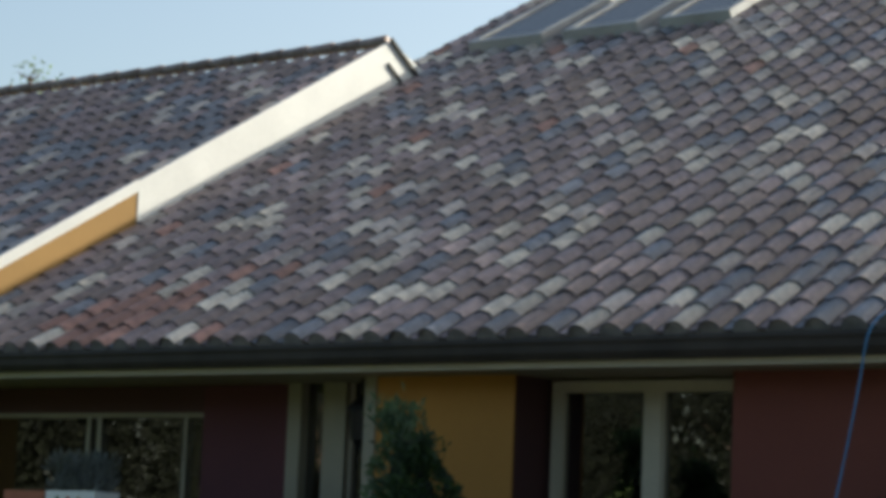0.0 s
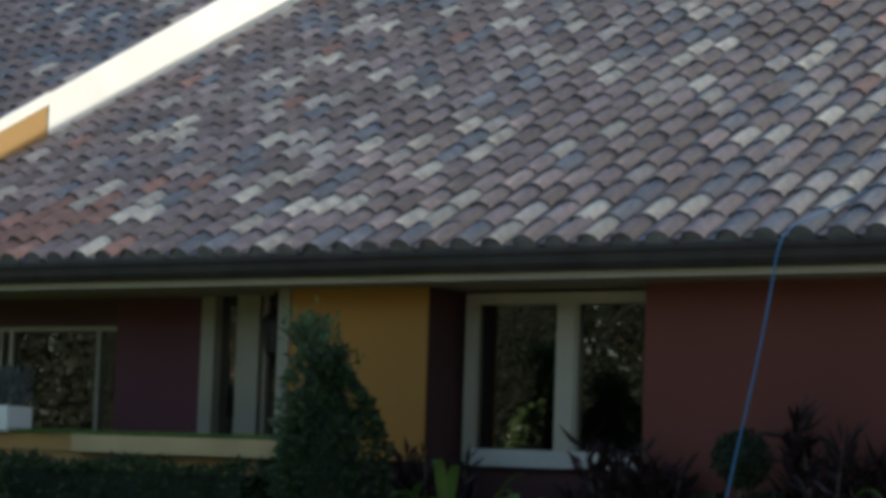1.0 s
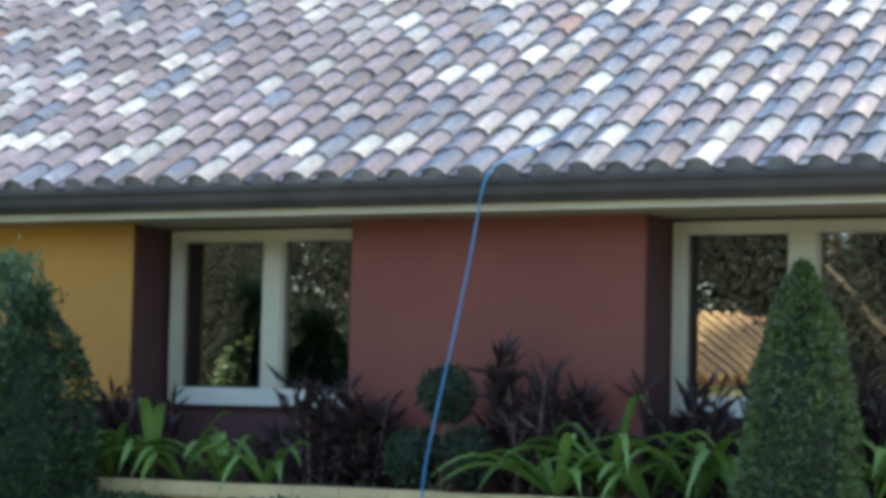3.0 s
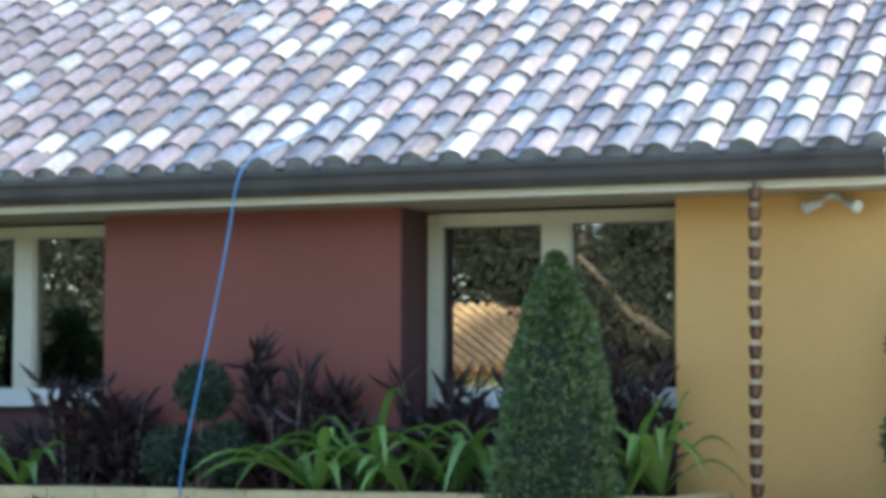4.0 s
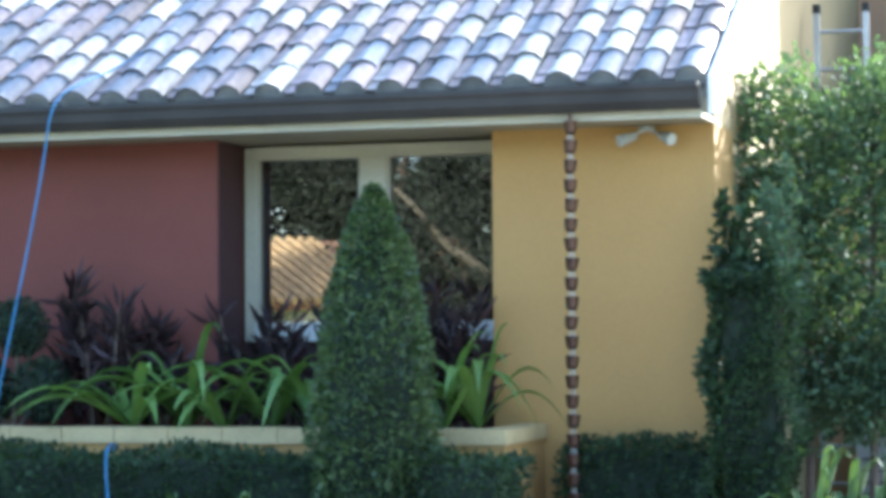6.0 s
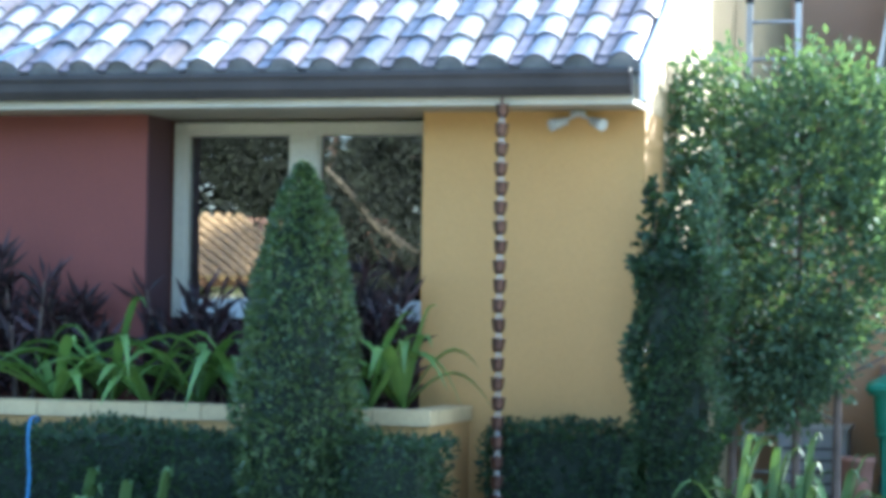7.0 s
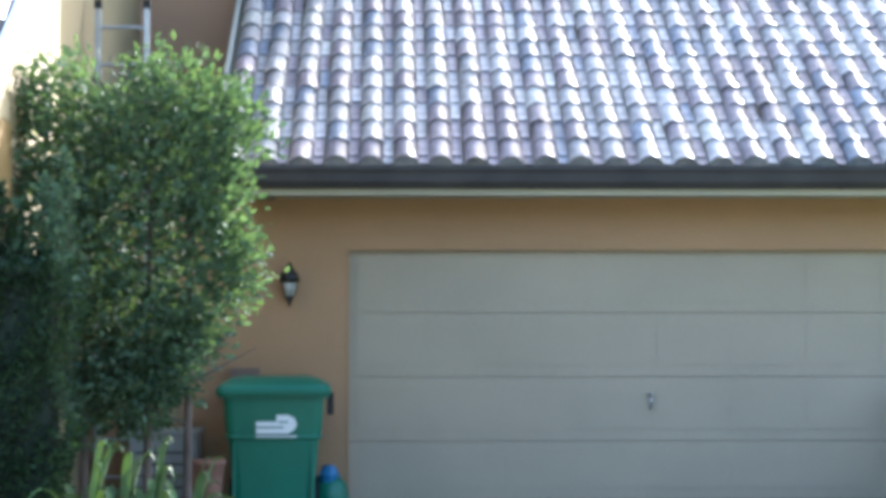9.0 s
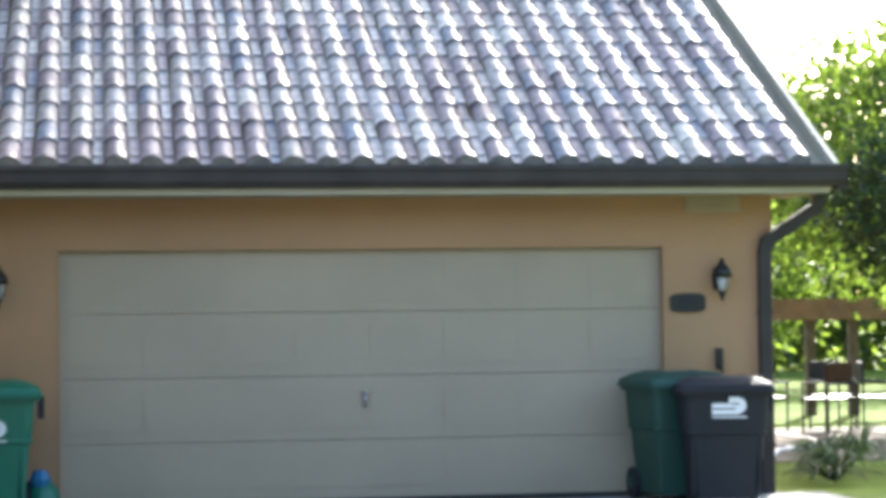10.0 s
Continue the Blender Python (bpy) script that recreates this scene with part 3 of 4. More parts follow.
part("neck", prism([(12.07, 2.02), (12.17, 2.02), (12.20, 2.08), (12.60, 2.33), (12.64, 2.40), (12.64, 2.52), (12.54, 2.52), (12.54, 2.42), (12.10, 2.14)], GY - 0.085, GY - 0.005, "y"), GUTTER, dp, soft=0.01)
part("neck_run", box(12.54, 12.64, G0.y - 0.1, GY - 0.005, 2.50, 2.58), GUTTER, dp)
for z in (0.4, 1.5):
    part("strap", box(12.062, 12.178, GY - 0.09, GY - 0.0, z, z + 0.03), GUTTER, dp)

LAMP_GREY = surface("grey_white_paint", (0.36, 0.36, 0.34), 0.5, 0.08, 3, 40, 0.1)
fl = thing("flood_light", (3.78, FRONT, 2.72), "white twin-head outdoor spotlight under the eave", "lamp")
part("box", lathe([(0.0, 0.02), (0.05, 0.02), (0.055, 0.0), (0.0, 0.0)], (3.78, FRONT - 0.06, 2.735), 16), LAMP_GREY, fl, smooth=True)
for s, x in ((-1, 3.66), (1, 3.92)):
    part("arm", rod((3.78, FRONT - 0.06, 2.735), (x - s * 0.04, FRONT - 0.08, 2.70), 0.011), LAMP_GREY, fl)
    hd = part("lamp_head", rod((x - s * 0.05, FRONT - 0.07, 2.695), (x + s * 0.035, FRONT - 0.15, 2.66), 0.024, 0.04, 16), LAMP_GREY, fl, smooth=False)
    part("lens", rod((x + s * 0.035, FRONT - 0.15, 2.66), (x + s * 0.038, FRONT - 0.1525, 2.659), 0.036, 0.033, 16), FROST, hd)

# rain chain of cups
rc = thing("rain_chain", (3.403, -0.105, 0.5), "aged copper rain chain of hanging cups below the gutter", "rain chain")
cz = 2.72
k = 0
cup_mesh = None
while cz > 0.15:
    cup = lathe([(0.008, -0.046), (0.022, -0.044), (0.033, -0.03), (0.039, -0.005), (0.041, 0.03), (0.047, 0.038), (0.042, 0.041), (0.036, 0.03), (0.034, -0.005), (0.026, -0.028), (0.008, -0.036)], (0, 0, 0), 16)
    if cup_mesh is None:
        c = part("cup", cup, COPPER, rc, smooth=True)
        cup_mesh = c.data
    else:
        cup.free()
        c = hang(new("cup", cup_mesh), rc)
    c.matrix_basis = pose(3.403 + random.uniform(-0.004, 0.004), -0.105, cz, random.uniform(-4, 4), random.uniform(-6, 6), random.uniform(0, 90))
    for s in (-1, 1):
        # glints between the cups are put in as silver-coloured links
        part("link", rod((3.403 + s * 0.02, -0.105, cz - 0.11), (3.403 + s * 0.005, -0.105, cz - 0.035), 0.005, sides=6), ALUMINIUM, rc, "silver-bright link")
    cz -= 0.1195
part("top_hook", rod((3.403, -0.105, 2.80), (3.403, -0.105, 2.73), 0.012), COPPER, rc)

# blue hose over the eave
tube_pts = [(0.275, 1.1, EAVE + 1.1 * TAN - 0.05), (0.2, 0.6, EAVE + 0.6 * TAN - 0.03), (0.12, 0.25, EAVE + 0.25 * TAN + 0.0), (0.03, -0.08, EAVE + 0.02), (-0.03, -0.24, 2.97), (-0.07, -0.26, 2.6), (-0.12, -0.4, 2.0), (-0.2, -0.56, 1.3), (-0.25, -0.6, 0.93), (-0.2, -0.66, 0.65), (0.3, -0.75, 0.6), (0.82, -1.0, 0.8), (0.87, -1.3, 0.84), (0.88, -1.36, 0.7), (0.92, -1.38, 0.4), (0.95, -1.6, 0.03)]
hose = tagged(tube("garden_hose", tube_pts, 0.0075, HOSE), "blue rubber hose hanging from the roof over the planter", "hose")

# skylights on the main roof
SKYFRAME = surface("weathered_frame", (0.38, 0.38, 0.37), 0.6, 0.15, 3, 40, 0.2)
def on_roof(x, y, lift=0.0):
    return Vector((x, y - lift * SIN, EAVE + y * TAN + lift * COS))


def skylight(x0, x1, y0, y1):
    t = thing("skylight", on_roof((x0 + x1) / 2, y0), "raised skylight with a pale frame on the tiled roof", "skylight", "skylights on the main roof")

    def slab(a, b, c, d, lo, hi):
        bm = bmesh.new()
        v = [bm.verts.new(on_roof(x, y, l)) for l in (lo, hi) for x, y in ((a, c), (b, c), (b, d), (a, d))]
        for q in ((0, 3, 2, 1), (4, 5, 6, 7), (0, 1, 5, 4), (1, 2, 6, 5), (2, 3, 7, 6), (3, 0, 4, 7)):
            bm.faces.new([v[i] for i in q])
        return bm

    e = 0.09
    part("side_frame", slab(x0, x0 + e, y0, y1, -0.15, 0.09), SKYFRAME, t)
    part("side_frame", slab(x1 - e, x1, y0, y1, -0.15, 0.09), SKYFRAME, t)
    part("low_frame", slab(x0 + e, x1 - e, y0, y0 + e, -0.15, 0.09), SKYFRAME, t)
    part("high_frame", slab(x0 + e, x1 - e, y1 - e, y1, -0.15, 0.09), SKYFRAME, t)
    part("pane", slab(x0 + e, x1 - e, y0 + e, y1 - e, 0.05, 0.07), GLASS, t, "blue-grey glass pane")


for a, b in ((-9.75, -8.65), (-8.35, -7.3), (-7.0, -6.05)):
    skylight(a, b, 8.25, 10.4)
# ladder in the court
ld = thing("ladder", (4.5, 4.5, 0), "aluminium extension ladder leaning on a wall behind the trees", "ladder")
for x in (4.31, 4.70):
    part("rail", box(x - 0.022, x + 0.022, 4.56, 4.63, 0, 4.02), ALUMINIUM, ld, soft=0.004)
    part("end_cap", box(x - 0.028, x + 0.028, 4.55, 4.64, 4.0, 4.07), BLACK_PLASTIC, ld, soft=0.006)
for k in range(13):
    part("rung", rod((4.31, 4.595, 0.25 + 0.3 * k), (4.70, 4.595, 0.25 + 0.3 * k), 0.015), ALUMINIUM, ld)


# wheeled bins
def wheeled_bin(x, y, turn, body_mat, lid_mat, label, badge=True, size=(1.1, 1.05, 1.0), lift=0.0):
    t = thing("wheeled_bin", (0, 0, 0), label, "bin", "wheeled bins beside the garage door")

    def ring(w, d, z, r=0.06, off=0.0):
        pts = []
        for cx, cy, a0 in ((w / 2 - r, d / 2 - r, 0), (-w / 2 + r, d / 2 - r, 90), (-w / 2 + r, -d / 2 + r, 180), (w / 2 - r, -d / 2 + r, 270)):
            for j in range(4):
                a = radians(a0 + j * 30)
                pts.append((cx + r * math.cos(a), cy + r * math.sin(a) + off, z))
        return pts

    def loft(rings, bm=None):
        bm = bm or bmesh.new()
        vs = [[bm.verts.new(q) for q in r] for r in rings]
        for a, b in zip(vs, vs[1:]):
            n = len(a)
            for j in range(n):
                bm.faces.new((a[j], a[(j + 1) % n], b[(j + 1) % n], b[j]))
        bm.faces.new(vs[0][::-1])
        bm.faces.new(vs[-1])
        return bm

    part("body", loft([ring(0.54, 0.6, 0.06), ring(0.63, 0.7, 0.60), ring(0.64, 0.71, 0.605), ring(0.665, 0.72, 0.66), ring(0.70, 0.76, 0.92)]), body_mat, t, smooth=False)
    part("rim", loft([ring(0.76, 0.82, 0.90), ring(0.77, 0.83, 0.94), ring(0.74, 0.80, 0.96)]), body_mat, t)
    part("lid", loft([ring(0.78, 0.86, 0.945), ring(0.79, 0.87, 0.965), ring(0.76, 0.84, 0.995, off=0.0), ring(0.60, 0.62, 1.04), ring(0.45, 0.4, 1.055)]), lid_mat, t)
    part("handle", rod((-0.22, 0.45, 0.93), (0.22, 0.45, 0.93), 0.018), lid_mat, t)
    for s in (-1, 1):
        part("handle_bracket", box(s * 0.25 - 0.02, s * 0.25 + 0.02, 0.36, 0.47, 0.88, 0.96), body_mat, t)
        w = part("wheel", rod((s * 0.26, 0.29, 0.13), (s * 0.32, 0.29, 0.13), 0.13, sides=20), BLACK_PLASTIC, t)
        part("hub", rod((s * 0.315, 0.29, 0.13), (s * 0.33, 0.29, 0.13), 0.05, sides=14), lid_mat, w)
    part("catch", box(0.37, 0.415, -0.12, 0.08, 0.76, 0.93), BLACK_PLASTIC, t, "black side catch", soft=0.01)
    part("lid_lip", loft([ring(0.795, 0.875, 0.93), ring(0.80, 0.88, 0.94), ring(0.80, 0.88, 0.95), ring(0.79, 0.87, 0.955)]), lid_mat, t)
    for s in (-0.2, 0.2):
        part("lid_boss", box(s - 0.035, s + 0.035, 0.1, 0.2, 1.02, 1.06), lid_mat, t, soft=0.012)
        part("side_recess", box(s * 1.35 - 0.012, s * 1.35 + 0.012, -0.345, -0.3, 0.1, 0.56), body_mat, t, soft=0.006)
    part("waist_band", loft([ring(0.655, 0.725, 0.585), ring(0.668, 0.738, 0.595), ring(0.668, 0.738, 0.61), ring(0.66, 0.73, 0.62)]), body_mat, t)
    if badge:
        f = -0.372 - 0.08 * lift
        part("badge", prism([(-0.12, 0.63 + lift), (0.10, 0.63 + lift), (0.145, 0.66 + lift), (0.16, 0.70 + lift), (0.145, 0.745 + lift), (0.10, 0.77 + lift), (0.02, 0.77 + lift), (0.02, 0.72 + lift), (-0.12, 0.72 + lift)], f - 0.004, f, "y"), WHITE, t, "plain white emblem on the front")
        part("badge_bar", box(-0.12, 0.07, f - 0.006, f - 0.0045, 0.67 + lift, 0.682 + lift), body_mat, t)
        part("badge_bar", box(0.035, 0.10, f - 0.006, f - 0.0045, 0.71 + lift, 0.722 + lift), body_mat, t)
        part("text_bar", box(-0.12, 0.16, f - 0.003, f + 0.004, 0.602 + lift, 0.614 + lift), WHITE, t)
    t.matrix_basis = pose(x, y, 0.013, 0, 0, turn) @ Matrix.Diagonal((*size, 1))
    return t


wheeled_bin(5.755, 4.02, 2, GREEN_PLASTIC, GREEN_PLASTIC, "green plastic wheeled bin with a closed lid")
wheeled_bin(11.24, 4.24, 6, DARK_GREEN, DARK_GREEN, "dark green wheeled bin standing behind a black one", False, (0.96, 0.95, 0.98))
wheeled_bin(11.47, 3.78, -8, BLACK_PLASTIC, BLACK_PLASTIC, "black plastic wheeled bin with a closed lid", True, (0.96, 0.95, 0.95), 0.12)

# small things beside the green bin
bag = thing("garden_bag", (6.2, 4.3, 0), "blue and green printed bag slumped beside the bin", "bag")
part("bag_body", lathe([(0.0, 0.0), (0.12, 0.01), (0.14, 0.1), (0.12, 0.2), (0.06, 0.27), (0.0, 0.28)], (6.19, 4.3, 0.013), 12), GREEN_PLASTIC, bag, smooth=True)
part("bag_fold", lathe([(0.0, 0.0), (0.07, 0.01), (0.085, 0.07), (0.05, 0.14), (0.0, 0.15)], (6.17, 4.27, 0.22), 9), HOSE, bag, "blue printed fold")
pot = thing("clay_pot", (5.27, 3.6, 0), "tall terracotta pot beside the green bin", "pot")
part("pot_body", lathe([(0.0, 0.0), (0.085, 0.0), (0.12, 0.28), (0.13, 0.40), (0.145, 0.41), (0.145, 0.45), (0.12, 0.45), (0.11, 0.40), (0.0, 0.38)], (5.27, 3.6, 0.0), 20), surface("weathered_terracotta", (0.24, 0.115, 0.075), 0.85, 0.25, 6, 50, 0.3), pot, smooth=True)
cond = thing("utility_box", (4.85, 4.3, 0), "grey-white utility box standing by the wall", "box")
part("cabinet", box(4.62, 5.15, 4.2, 4.6, 0.0, 0.62), surface("pale_grey_metal", (0.27, 0.27, 0.26), 0.5, 0.1), cond, soft=0.012)
for k in range(5):
    part("slat", box(4.66, 5.11, 4.19, 4.2, 0.1 + 0.09 * k, 0.115 + 0.09 * k), GUTTER, cond)
part("cabinet_lid", box(4.60, 5.17, 4.18, 4.62, 0.62, 0.65), ALUMINIUM, cond)
mb = thing("meter_box", (5.485, GY, 1.0), "brown meter box on the wall above the bin", "box")
part("box_body", box(5.37, 5.60, GY - 0.1, GY, 0.9, 1.12), surface("faded_brown_paint", (0.19, 0.125, 0.09), 0.7, 0.12), mb, soft=0.008)

# ---- planters ----
pt = thing("planter", (1.0, -0.3, 0), "long low cream-capped masonry planter under the windows", "planter")
part("planter_wall", box(-3.4, 3.09, -0.55, -0.40, 0, 0.80), YELLOW, pt)
part("planter_end", box(2.94, 3.09, -0.40, FRONT - 0.005, 0, 0.80), YELLOW, pt)
n = 18
for k in range(n):
    a, b = -3.42 + k * 6.53 / n, -3.42 + (k + 1) * 6.53 / n
    part("cap_stone", box(a + 0.003, b - 0.003, -0.575, -0.38, 0.801, 0.895 + random.uniform(-0.003, 0.003)), CAPSTONE, pt, soft=0.008)
part("cap_end", box(2.92, 3.11, -0.376, FRONT - 0.005, 0.801, 0.89), CAPSTONE, pt, soft=0.008)
part("soil", box(-3.4, 2.94, -0.40, FRONT - 0.004, 0.3, 0.80), SOIL, pt)
lg = thing("raised_planter", (-5.5, -0.4, 0), "raised yellow planter ledge with turf beside the entrance", "planter")
part("ledge", box(-5.97, -3.885, -0.6, -0.25, 1.426, 1.56), CAPSTONE, lg, "cream-yellow masonry ledge", soft=0.008)
part("side_ledge", box(-9.0, -5.973, -0.52, -0.25, 1.426, 1.56), YELLOW, lg, soft=0.008)
part("ledge_wall", box(-9.0, -4.1, -0.5, -0.3, 0, 1.426), YELLOW, lg)
rng = np.random.default_rng(5)
pts = np.stack([rng.uniform(-9.0, -3.9, 9000), rng.uniform(-0.6, -0.25, 9000), np.full(9000, 1.558)], 1)
v, f = leaves(pts, np.tile([0, 0, 1.6], (9000, 1)), 0.038, rng, -0.2, 0.16)
turf = raw("turf", v, f, LILY_LEAF, lg)


# ---- plants ----
def cone_shrub(x, y, top, base_r, z0, seed, material, label, count=9000, size=0.042, tufts=0):
    rng = np.random.default_rng(seed)
    t = thing("cone_shrub", (x, y, 0), label, "shrub")
    part("trunk", rod((x, y, 0), (x, y, top * 0.8), 0.04, 0.015), BARK, t)
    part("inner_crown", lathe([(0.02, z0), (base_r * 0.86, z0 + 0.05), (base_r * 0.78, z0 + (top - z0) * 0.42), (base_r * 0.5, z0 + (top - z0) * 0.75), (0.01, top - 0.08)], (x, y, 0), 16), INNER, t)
    h = 1 - rng.uniform(0, 1, count) ** 0.7
    h[:count // 12] = rng.uniform(0.75, 1, count // 12)
    a = rng.uniform(0, math.tau, count)
    bulge = 1.1 * (1 - np.exp(-(1 - h) * (top - z0) / (0.3 if tufts else 0.6)))
    lump = 1 + 0.06 * np.sin(3 * a + 9 * h) + 0.05 * np.sin(7 * a - 14 * h) + 0.04 * np.sin(23 * h + 5 * a)
    r = base_r * bulge * lump * rng.uniform(0.86, 1.04 + tufts, count) + 0.01
    p = np.stack([x + r * np.cos(a), y + r * np.sin(a), z0 + (top - z0 - 0.03) * h], 1)
    o = np.stack([np.cos(a), np.sin(a), np.full(count, 0.5)], 1)
    v, f = leaves(p, o, size, rng, 0.1, 0.5)
    if tufts:
        n = 420
        q = rng.normal(0, 1, (n, 3)) * [0.08, 0.08, 0.06] + [x - 0.06, y, top - 0.02]
        v2, f2 = leaves(q, rng.normal(0, 0.5, (n, 3)) + [0, 0, 1.0], 0.08, rng, 0.0, 0.3)
        v, f = np.concatenate([v, v2]), np.concatenate([f, f2 + len(v)])
    raw("crown", v, f, material, t)
    return t


cone_shrub(2.43, -1.0, 2.36, 0.335, 0.12, 11, CONE_LEAF, "clipped cone-shaped evergreen shrub in front of the window", 15000)
cone_shrub(-3.05, -1.0, 2.12, 0.31, 0.12, 12, HEDGE_LEAF, "shaggy dark cone-shaped shrub at the planter's end", 9500, 0.055, 0.16)
cone_shrub(-3.47, -0.72, 2.36, 0.15, 0.9, 13, TREE_LEAF, "thin feathery light green shoot behind the dark shrub", 1500, 0.075, 0.6)


def hedge(x0, x1, y0, y1, top, seed, label, material=HEDGE_LEAF, density=900, size=0.04, z0=0.0, wave=0.03):
    rng = np.random.default_rng(seed)
    t = thing("clipped_hedge", ((x0 + x1) / 2, (y0 + y1) / 2, 0), label, "hedge")
    e = 0.08
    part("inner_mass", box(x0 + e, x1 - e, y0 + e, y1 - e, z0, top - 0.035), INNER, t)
    faces = [((x1 - x0) * (top - z0), 0), ((x1 - x0) * (y1 - y0), 1), ((y1 - y0) * (top - z0), 2), ((y1 - y0) * (top - z0), 3)]
    P, O = [], []
    for area, k in faces:
        n = int(area * density)
        u, w, d = rng.uniform(0, 1, n), rng.uniform(0, 1, n), rng.uniform(-0.02, 0.06, n)
        xs, zs = x0 + (x1 - x0) * u, z0 + (top - z0) * w
        roll = wave * (np.sin(xs * 5.1 + zs * 3) + np.sin(xs * 11.3 - zs * 7))
        if k == 0:
            P.append(np.stack([xs, y0 + d + roll, zs], 1)), O.append(np.tile([0, -1, 0.5], (n, 1)))
        elif k == 1:
            P.append(np.stack([xs, y0 + (y1 - y0) * w, top - d + roll], 1)), O.append(np.tile([0, -0.2, 1], (n, 1)))
        else:
            s = -1 if k == 2 else 1
            P.append(np.stack([np.where(s < 0, x0 + d, x1 - d) + wave * np.sin(zs * 9), y0 + (y1 - y0) * u, zs], 1)), O.append(np.tile([s, 0, 0.5], (n, 1)))
    v, f = leaves(np.concatenate(P), np.concatenate(O), size, rng, 0.1, 0.5)
    raw("foliage", v, f, material, t)
    return t


hedge(-3.4, 3.28, -1.25, -0.62, 0.745, 21, "low clipped dark green hedge along the planter", density=2600)
hedge(3.3, 4.25, 0.0, 0.41, 0.77, 22, "low clipped dark green hedge against the corner pier", density=2600)
hedge(-9.0, -3.7, -1.2, -0.64, 1.33, 23, "tall dark green hedge below the raised planter", density=1100, size=0.05)
hedge(4.25, 4.72, -0.2, 0.35, 1.82, 24, "upright clipped dark hedge column at the house corner", density=5200, wave=0.05)
cone_shrub(-5.98, -1.45, 1.43, 0.22, 0.3, 25, CONE_LEAF, "small rounded light green bush before the raised planter", 3000)


def tree(x, y, trunks, centre, radii, count, size, seed, material, label, name="tree", lean=0.0, clump=14):
    """Tapered trunks, limbs and a crown of leaf clumps with gaps."""
    rng = np.random.default_rng(seed)
    t = thing(name, (x, y, 0), label, "tree")
    c = np.array(centre)
    for k, (tx, ty, r) in enumerate(trunks):
        bm = rod((tx, ty, 0), (tx + lean, ty, c[2] - radii[2] * 0.55), r, r * 0.7)
        rod((tx + lean, ty, c[2] - radii[2] * 0.55), (tx + lean * 1.5, ty, c[2] + radii[2] * 0.5), r * 0.7, r * 0.2, bm=bm)
        part("trunk", bm, BARK, t)
        for j in range(6):
            a, h = rng.uniform(0, math.tau), rng.uniform(-0.6, 0.4)
            q = (tx + radii[0] * 0.75 * math.cos(a) * rng.uniform(0.5, 1), ty + radii[1] * 0.75 * math.sin(a), c[2] + h * radii[2] + radii[2] * 0.35)
            part("limb", rod((tx + lean, ty, c[2] + radii[2] * (h - 0.15)), q, r * 0.4, r * 0.1, 7), BARK, t)
    hubs = rng.normal(0, 1, (count // clump, 3))
    hubs /= np.linalg.norm(hubs, axis=1)[:, None]
    rad = rng.uniform(0.45, 1.0, len(hubs)) ** 0.5
    hubs *= rad[:, None] * (1 + 0.12 * np.sin(5 * hubs[:, :1] + 4 * hubs[:, 2:]))
    p = np.repeat(hubs, clump, 0) * np.array(radii) + rng.normal(0, 1, (len(hubs) * clump, 3)) * size * 1.5 + c
    o = np.repeat(hubs, clump, 0) * 0.8 + [0, 0, 0.3]
    v, f = leaves(p, o, size, rng, 0.25, 0.5)
    raw("crown", v, f, material, t)
    return t


def box_tree(x0, x1, y0, y1, z0, z1, trunks, count, size, seed, material, label):
    """A tree trained flat and square, with a ragged outline."""
    rng = np.random.default_rng(seed)
    t = thing("trained_tree", ((x0 + x1) / 2, (y0 + y1) / 2, 0), label, "tree", "trained trees in the court")
    for tx, ty in trunks:
        part("trunk", rod((tx, ty, 0), (tx + 0.02, ty, z1 - 0.5), 0.035, 0.012), BARK, t)
        for j in range(9):
            z = z0 + (z1 - z0) * (j + 0.5) / 9
            s = 1 if j % 2 else -1
            part("limb", rod((tx, ty, z - 0.15), (min(max(tx + s * 0.5, x0 + 0.05), x1 - 0.05), ty + rng.uniform(-0.2, 0.2), z + 0.1), 0.014, 0.004, 7), BARK, t)
    n = count // 16
    u, w, d = rng.uniform(-1, 1, n), rng.uniform(-1, 1, n), rng.uniform(-1, 1, n)
    edge = 0.84 + 0.13 * np.sin(7 * w + 3 * u) + 0.09 * np.sin(17 * w + 9 * u)
    squash = 1 - 0.75 * (np.clip(-0.35 - w, 0, 1) / 0.65) ** 1.5
    hubs = np.stack([(x0 + x1) / 2 + u * edge * squash * (x1 - x0) / 2, (y0 + y1) / 2 + d * (y1 - y0) / 2, (z0 + z1) / 2 + w * (z1 - z0) / 2 * (0.92 + 0.1 * np.sin(6 * u))], 1)
    p = np.repeat(hubs, 16, 0) + rng.normal(0, 1, (n * 16, 3)) * [0.07, 0.06, 0.08]
    o = np.repeat(np.stack([u, d * 1.2 - 0.3, w * 0.6 + 0.4], 1), 16, 0)
    v, f = leaves(p, o, size, rng, 0.2, 0.5)
    raw("crown", v, f, material, t)
    return t


rng = np.random.default_rng(26)
sprigs = thing("ragged_shrub", (4.4, 0.1, 0), "loose leafy shoots rising from the clipped hedge column", "shrub")
for sx, sy, h in ((4.30, 0.1, 2.3), (4.36, 0.2, 2.12), (4.46, 0.0, 2.2), (4.56, 0.15, 2.35), (4.64, 0.05, 2.25), (4.68, 0.2, 2.5)):
    part("stem", rod((sx, sy, 1.2), (sx + 0.03, sy, h), 0.01, 0.004, 6), BARK, sprigs)
    n = 330
    q = rng.uniform(0, 1, n)
    p = np.stack([sx + rng.normal(0, 0.07, n) * (1.15 - q), sy + rng.normal(0, 0.07, n) * (1.15 - q), 1.6 + (h - 1.6) * q], 1)
